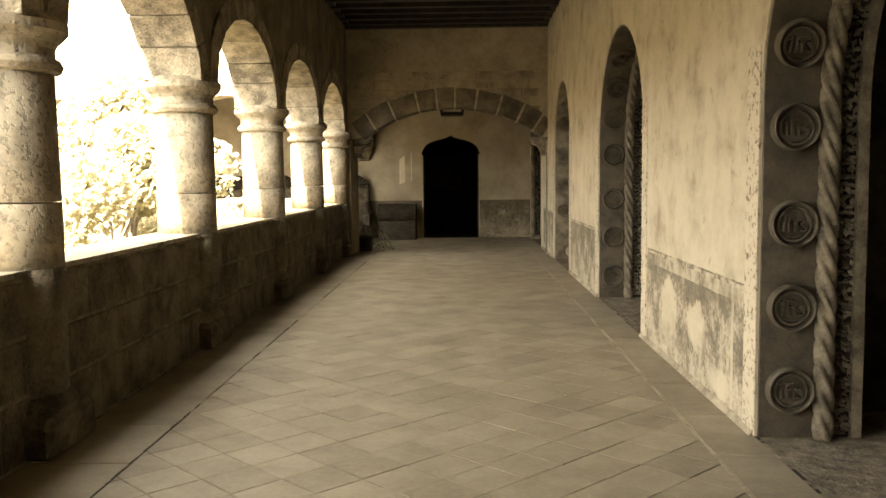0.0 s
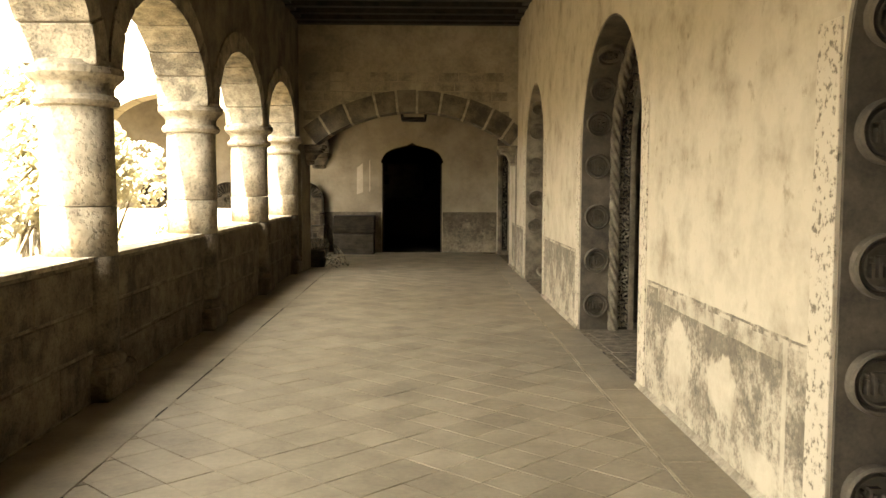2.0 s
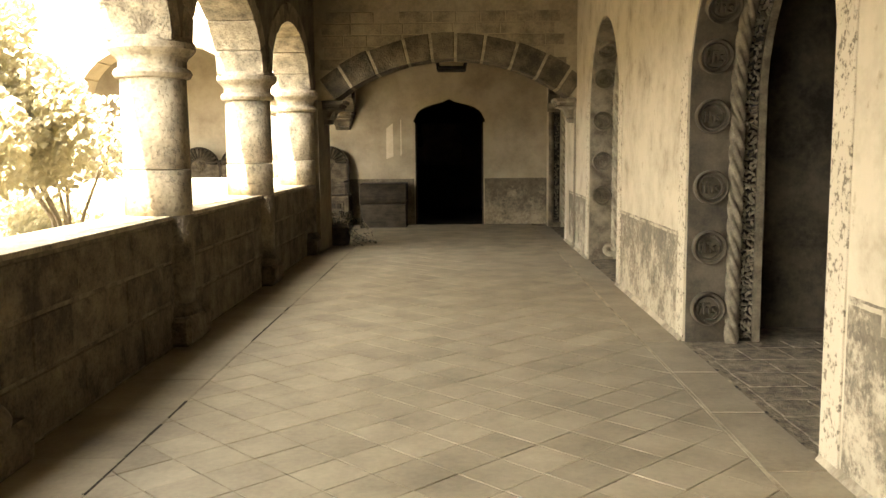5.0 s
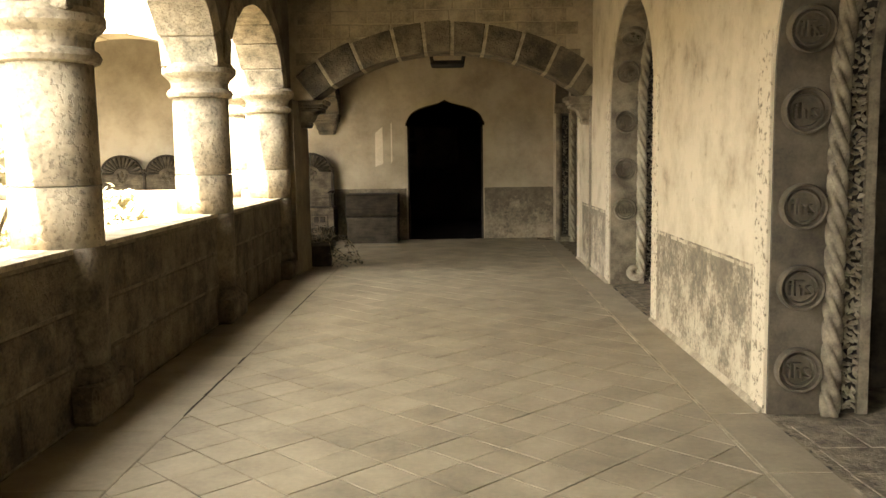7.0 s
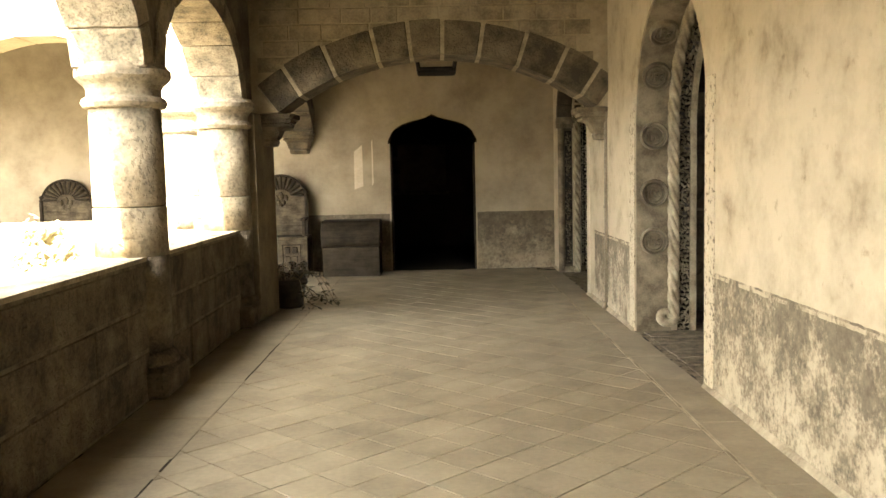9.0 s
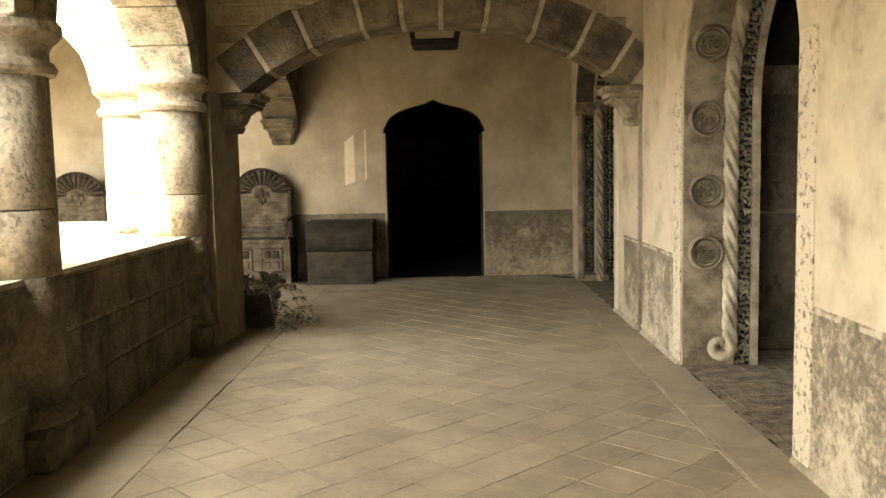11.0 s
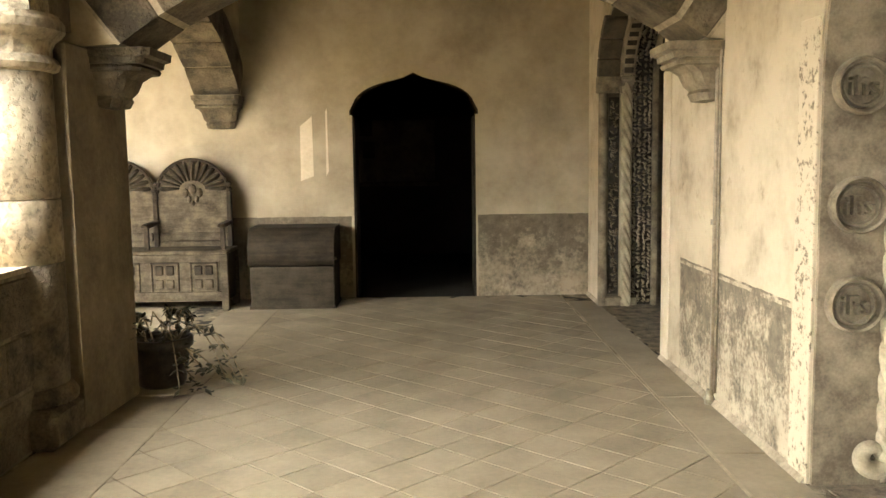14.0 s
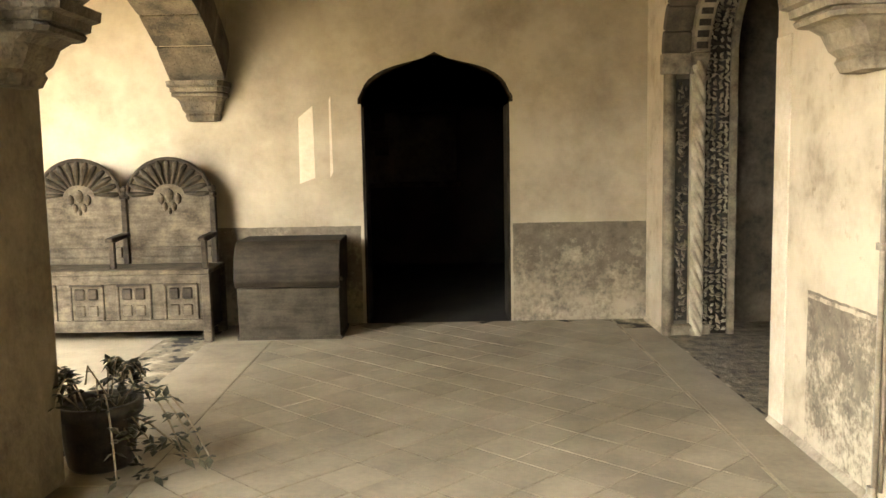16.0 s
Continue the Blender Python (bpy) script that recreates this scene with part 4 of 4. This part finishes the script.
for k in range(13):
    ang = rnd.uniform(-2.6, 0.9) if k % 3 else rnd.uniform(0, 6.28)
    reach = rnd.uniform(0.12, 0.5) if k % 3 else rnd.uniform(0.05, 0.2)
    p = Vector((0.1 * math.cos(ang), 0.1 * math.sin(ang), 0.29))
    line = []
    for s in range(9):
        f = s / 8
        line.append(p + Vector((math.cos(ang) * reach * f, math.sin(ang) * reach * f, (0.22 * math.sin(f * 2.6) if reach < 0.3 else 0.18 * math.sin(f * 3.0) - 0.24 * f * f))))
    part("stem", tube(line, 0.005, 5), BARK, pot)
    for s in range(2, 9):
        for _ in range(3):
            dd = Vector((rnd.uniform(-1, 1), rnd.uniform(-1, 1), rnd.uniform(-0.7, 0.4)))
            leaf(leaves, line[s], dd, rnd.uniform(0.04, 0.09), rnd.uniform(0.012, 0.024))
for cx, cy, cz, n in ((0.28, -0.1, 0.16, 26), (0.36, 0.02, 0.1, 18), (0.3, -0.22, 0.04, 14), (0.18, -0.05, 0.24, 16), (0.05, -0.12, 0.36, 14), (-0.08, 0.05, 0.4, 10)):
    part("stem", tube([(0.1, -0.03, 0.3), (cx * 0.7, cy * 0.7, cz + 0.1), (cx, cy, cz)], 0.005, 5), BARK, pot)
    for _ in range(n):
        q = Vector((cx + rnd.gauss(0, 0.05), cy + rnd.gauss(0, 0.05), max(0.01, cz + rnd.gauss(0, 0.04))))
        leaf(leaves, q, Vector((rnd.uniform(-1, 1), rnd.uniform(-1, 1), rnd.uniform(-0.5, 0.3))), rnd.uniform(0.05, 0.09), rnd.uniform(0.014, 0.026))
tagged(part("foliage", leaves, LEAF, pot), kind="stuff")

# ---- things in the unlit room ----
setting("room_panel", boxed(-2.0, -0.12, 24.95, 24.998, 1.16, 2.12, bevel=0.006), NICHE, "dim plaster panel on the far wall of the unlit room", "trim")
setting("room_ledge", boxed(-2.1, -0.06, 24.86, 24.998, 1.09, 1.158, bevel=0.01), OAK, "wooden ledge along the far wall of the unlit room", "trim")
for px, pz in ((-1.2, 2.0), (-1.16, 1.66)):
    pic = thing("picture_frame", "small dark framed picture on the wall of the unlit room", "picture", "pictures in the unlit room", at=(px, 24.93, pz))
    part("canvas", boxed(-0.07, 0.07, -0.005, 0.018, -0.1, 0.1), DARK_OAK, pic)
    for x0, x1, z0, z1 in ((-0.095, -0.07, -0.125, 0.125), (0.07, 0.095, -0.125, 0.125), (-0.07, 0.07, -0.125, -0.1), (-0.07, 0.07, 0.1, 0.125)):
        part("moulding", boxed(x0, x1, -0.02, 0.018, z0, z1, bevel=0.003), DARK_OAK, pic)

# ---- garden ----
def sunward(rnd):
    """Direction of a drooping leaf whose upper face is turned to the sun."""
    return Vector((rnd.gauss(0, 0.5), -0.68 + rnd.gauss(0, 0.25), -0.72 + rnd.gauss(0, 0.3)))


def shrub(name, label, at, h, r, count, seed, trunk=0.0):
    rnd = random.Random(seed)
    ob = thing(name, label, name.replace("_", " "), at=at)
    tr, cr = bmesh.new(), bmesh.new()
    for k in range(7):
        a = rnd.uniform(0, 6.28)
        tip = Vector((math.cos(a) * r * rnd.uniform(0.3, 0.8), math.sin(a) * r * rnd.uniform(0.3, 0.8), h * rnd.uniform(0.6, 0.95)))
        mid = Vector((tip.x * 0.25, tip.y * 0.25, max(trunk, h * 0.35)))
        tube([(0, 0, -0.1), mid, tip], [0.014 * h, 0.009 * h, 0.003 * h], 6, tr)
        for _ in range(count // 4):
            v = Vector((rnd.gauss(0, 1), rnd.gauss(0, 1), rnd.gauss(0, 1)))
            v *= min(1.0, 1.7 / v.length)
            p = tip + v * r * 0.28
            if p.z < 0.05:
                continue
            leaf(cr, p, sunward(rnd), rnd.uniform(0.06, 0.12), rnd.uniform(0.025, 0.045))
    part("trunk", tr, BARK, ob)
    part("crown", cr, GARDEN_LEAF, ob)


shrub("garden_tree", "small sunlit garden tree with thin foliage", (-6.0, 11.8, -0.12), 2.3, 1.1, 1400, 1, 0.8)
shrub("garden_tree", "small sunlit garden tree with thin foliage", (-8.2, 10.6, -0.12), 3.4, 1.8, 2000, 2, 1.2)
shrub("shrub", "low sunlit garden shrub", (-4.6, 9.2, -0.12), 1.25, 0.8, 1200, 3)
shrub("shrub", "low sunlit garden shrub", (-5.4, 6.6, -0.12), 1.5, 1.0, 1400, 5)
shrub("shrub", "low sunlit garden shrub", (-5.2, 13.9, -0.12), 1.2, 0.7, 900, 6)
shrub("garden_tree", "small sunlit garden tree with thin foliage", (-4.15, 12.5, -0.12), 2.3, 0.9, 1600, 21, 0.9)
shrub("shrub", "dense sunlit garden shrub", (-4.5, 11.1, -0.12), 2.9, 0.95, 4200, 22)
shrub("shrub", "dense sunlit garden shrub", (-4.1, 9.8, -0.12), 2.7, 0.9, 4200, 23)
shrub("shrub", "dense sunlit garden shrub", (-4.2, 8.3, -0.12), 1.7, 0.8, 1400, 24)
shrub("shrub", "small sunlit flowering shrub below a parapet", (-4.2, 15.7, -0.12), 1.25, 0.26, 260, 33)
setting("far_wing", boxed(-36, -26, -20, 30, -0.2, 6), OUTER, "sunlit far wing of the cloister", "building")

# ---- small pieces of the walls and floor ----
rnd = random.Random(11)
STONES = {}
def block(L, H):
    key = (round(L / 0.04), round(H / 0.02))
    if key not in STONES:
        bm = boxed(-0.03, 0.007, -key[0] * 0.02, key[0] * 0.02, -key[1] * 0.01, key[1] * 0.01, bevel=0.007)
        bmesh.ops.recalc_face_normals(bm, faces=bm.faces)
        me = bpy.data.meshes.new("stone")
        bm.to_mesh(me); bm.free()
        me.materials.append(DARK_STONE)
        STONES[key] = me
    return STONES[key]


z = 0.0
for H in (0.34, 0.3, 0.3):
    y = -1.0 + rnd.uniform(0, 0.3)
    while y < 16.1:
        L = rnd.choice((0.28, 0.36, 0.4, 0.44, 0.52))
        ob = new("stone", block(L - 0.014, H - 0.018))
        ob.parent = parapet
        ob.location = (XP - 0.012 + rnd.uniform(-0.004, 0.004), y + L / 2, z + H / 2)
        y += L
    z += H

# worn paving stones inside the doorways
for a, b in DOORS[1:3]:
    nf = [o for o in bpy.data.objects if o.name.startswith("niche_floor") and a < sum(v[1] for v in o.bound_box) / 8 < b][0]
    y = a + 0.06
    while y < b - 0.1:
        H = rnd.uniform(0.2, 0.36)
        x = XR + 0.06
        while x < XI + 0.5:
            L = rnd.uniform(0.22, 0.46)
            j = [rnd.uniform(0, 0.025) for _ in range(4)]
            if rnd.random() < 0.86:
                part("paving_stone", prism([(x + 0.004 + j[0], y + 0.004), (x + L - 0.004, y + 0.004 + j[1]), (x + L - 0.004 - j[2], y + H - 0.004), (x + 0.004, y + H - 0.004 - j[3])], -0.03, rnd.uniform(-0.002, 0.006), "z", bevel=0.002), DIRT, nf)
            x += L
        y += H

# courses of stone over the transverse arch
z = 2.44
while z < 3.42:
    H = 0.165
    x = XW + 0.03 + rnd.uniform(0, 0.15)
    while x < XR - 0.2:
        L = rnd.uniform(0.26, 0.5)
        ds = [math.hypot(u - AC, v - AZ) for u in (x, x + L) for v in (z, z + H)]
        near = z - AZ if x < AC < x + L else min(ds)
        if near > RAD + 0.06 and max(ds) > RAD + 0.39 and rnd.random() < (0.92 if z < 3.3 else 0.6) and x + L < XR - 0.02:
            part("stone", boxed(x + 0.008, x + L - 0.008, YA - 0.007, YA + 0.02, z + 0.008, z + H - 0.008, bevel=0.004), ARCH_BLOCK, wall_arch)
        x += L
    z += H

# pale mortar fillet along the foot of the east wall
edges = [BACK + 0.05] + [v for d in DOORS for v in d] + [YE - 0.01]
for a, b in zip(edges[::2], edges[1::2]):
    part("mortar_fillet", prism([(XR - 0.03, 0.0), (XR + 0.001, 0.0), (XR + 0.001, 0.034), (XR - 0.006, 0.03)], a + 0.01, b - 0.01, "y"), JOINT, floor, "pale mortar fillet at the foot of a wall")

# floor tiles: square tiles laid on the diagonal between straight borders
T = 0.2755
FX0, FX1 = -1.76, 1.21
def clip(poly, axis, lim, sign):
    out = []
    for p, q in zip(poly, poly[1:] + poly[:1]):
        fp, fq = sign * (p[axis] - lim), sign * (q[axis] - lim)
        if fp <= 0:
            out.append(p)
        if fp * fq < 0:
            f = fp / (fp - fq)
            out.append((p[0] + (q[0] - p[0]) * f, p[1] + (q[1] - p[1]) * f))
    return out


def tile_mesh(poly, z=0.0, lean=(0.0, 0.0)):
    g = bmesh.new()
    c = (sum(p[0] for p in poly) / len(poly), sum(p[1] for p in poly) / len(poly))
    top = [(c[0] + (p[0] - c[0]) * 0.985, c[1] + (p[1] - c[1]) * 0.985) for p in poly]
    a = [g.verts.new((p[0], p[1], -0.02)) for p in poly]
    m = [g.verts.new((p[0], p[1], z - 0.002 + lean[0] * (p[0] - c[0]) + lean[1] * (p[1] - c[1]))) for p in poly]
    b = [g.verts.new((p[0], p[1], z + lean[0] * (p[0] - c[0]) + lean[1] * (p[1] - c[1]))) for p in top]
    k = len(poly)
    for r, s in ((a, m), (m, b)):
        for i in range(k):
            g.faces.new((r[i], r[(i + 1) % k], s[(i + 1) % k], s[i]))
    g.faces.new(b)
    return g


whole = tile_mesh([(-T / 2 + 0.003, -T / 2 + 0.003), (T / 2 - 0.003, -T / 2 + 0.003), (T / 2 - 0.003, T / 2 - 0.003), (-T / 2 + 0.003, T / 2 - 0.003)])
bmesh.ops.recalc_face_normals(whole, faces=whole.faces)
TILE_ME = bpy.data.meshes.new("tile")
whole.to_mesh(TILE_ME); whole.free()
TILE_ME.materials.append(TILE)
rest = bmesh.new()
count = 0
ca = math.cos(radians(45))
def add_poly(bm, poly, z):
    g = tile_mesh(poly, rnd.uniform(-0.001, 0.001) + z, (rnd.uniform(-0.005, 0.005), rnd.uniform(-0.005, 0.005)))
    me = bpy.data.meshes.new("cut")
    g.to_mesh(me); g.free()
    bm.from_mesh(me)
    bpy.data.meshes.remove(me)


cells = []
for i in range(-60, 61):
    for j in range(-60, 61):
        u, v = i * T, j * T
        cells.append((u * ca - v * ca + 0.033, u * ca + v * ca + 6.759))
cells.sort(key=lambda c: c[1])
for cx, cy in cells:
    if not (FX0 - 0.25 < cx < FX1 + 0.25 and BACK < cy < YE - 0.05):
        continue
    r = (T / 2 - 0.003) / ca
    poly = [(cx - r, cy), (cx, cy - r), (cx + r, cy), (cx, cy + r)]
    inside = FX0 < cx - r and cx + r < FX1 and cy + r < YE - 0.01
    if inside and 3.2 < cy and count < 300:
        ob = new("tile", TILE_ME)
        ob.parent = floor
        ob.matrix_basis = pose(cx, cy, rnd.uniform(-0.0015, 0.0015), rnd.uniform(-0.25, 0.25), rnd.uniform(-0.25, 0.25), 45 + rnd.choice((0, 90, 180, 270)) + rnd.uniform(-0.3, 0.3))
        count += 1
    else:
        poly = clip(clip(clip(poly, 0, FX0, -1), 0, FX1, 1), 1, YE - 0.01, 1)
        if len(poly) > 2:
            add_poly(rest, poly, 0)
part("border_joint", boxed(FX1 + 0.002, FX1 + 0.02, BACK + 0.1, YE - 0.02, -0.02, 0.0), JOINT, floor, "pale mortar line along the border")
# cracked open joint beside the parapet border
y = BACK + 0.1
while y < YE - 0.3:
    L = rnd.uniform(0.05, 0.22)
    w = rnd.uniform(0.0035, 0.009)
    off = rnd.uniform(-0.004, 0.004)
    if y < 15.5 and math.sin(y * 1.9 - 0.6) + rnd.uniform(-0.7, 0.7) > 0.25:
        part("open_joint", prism([(FX0 - 0.007 - w + off, y), (FX0 - 0.007 + w * 0.8 + off, y + 0.01), (FX0 - 0.007 + w * 0.6 - off, y + L), (FX0 - 0.007 - w * 0.8 - off, y + L - 0.008)], -0.02, 0.0015, "z"), SOIL, floor)
    y += L
for x0, x1 in ((FX1 + 0.021, XR - 0.003), (XP + 0.003, FX0 - 0.008)):
    y = BACK + 0.1
    while y < YE - 0.5:
        L = rnd.uniform(0.6, 1.1)
        add_poly(rest, [(x0, y + 0.0015), (x1, y + 0.0015), (x1, y + L - 0.0015), (x0, y + L - 0.0015)], 0)
        y += L
tagged(part("floor_tiles", rest, TILE, floor, "diagonal clay floor tiles and straight border tiles"), kind="stuff")
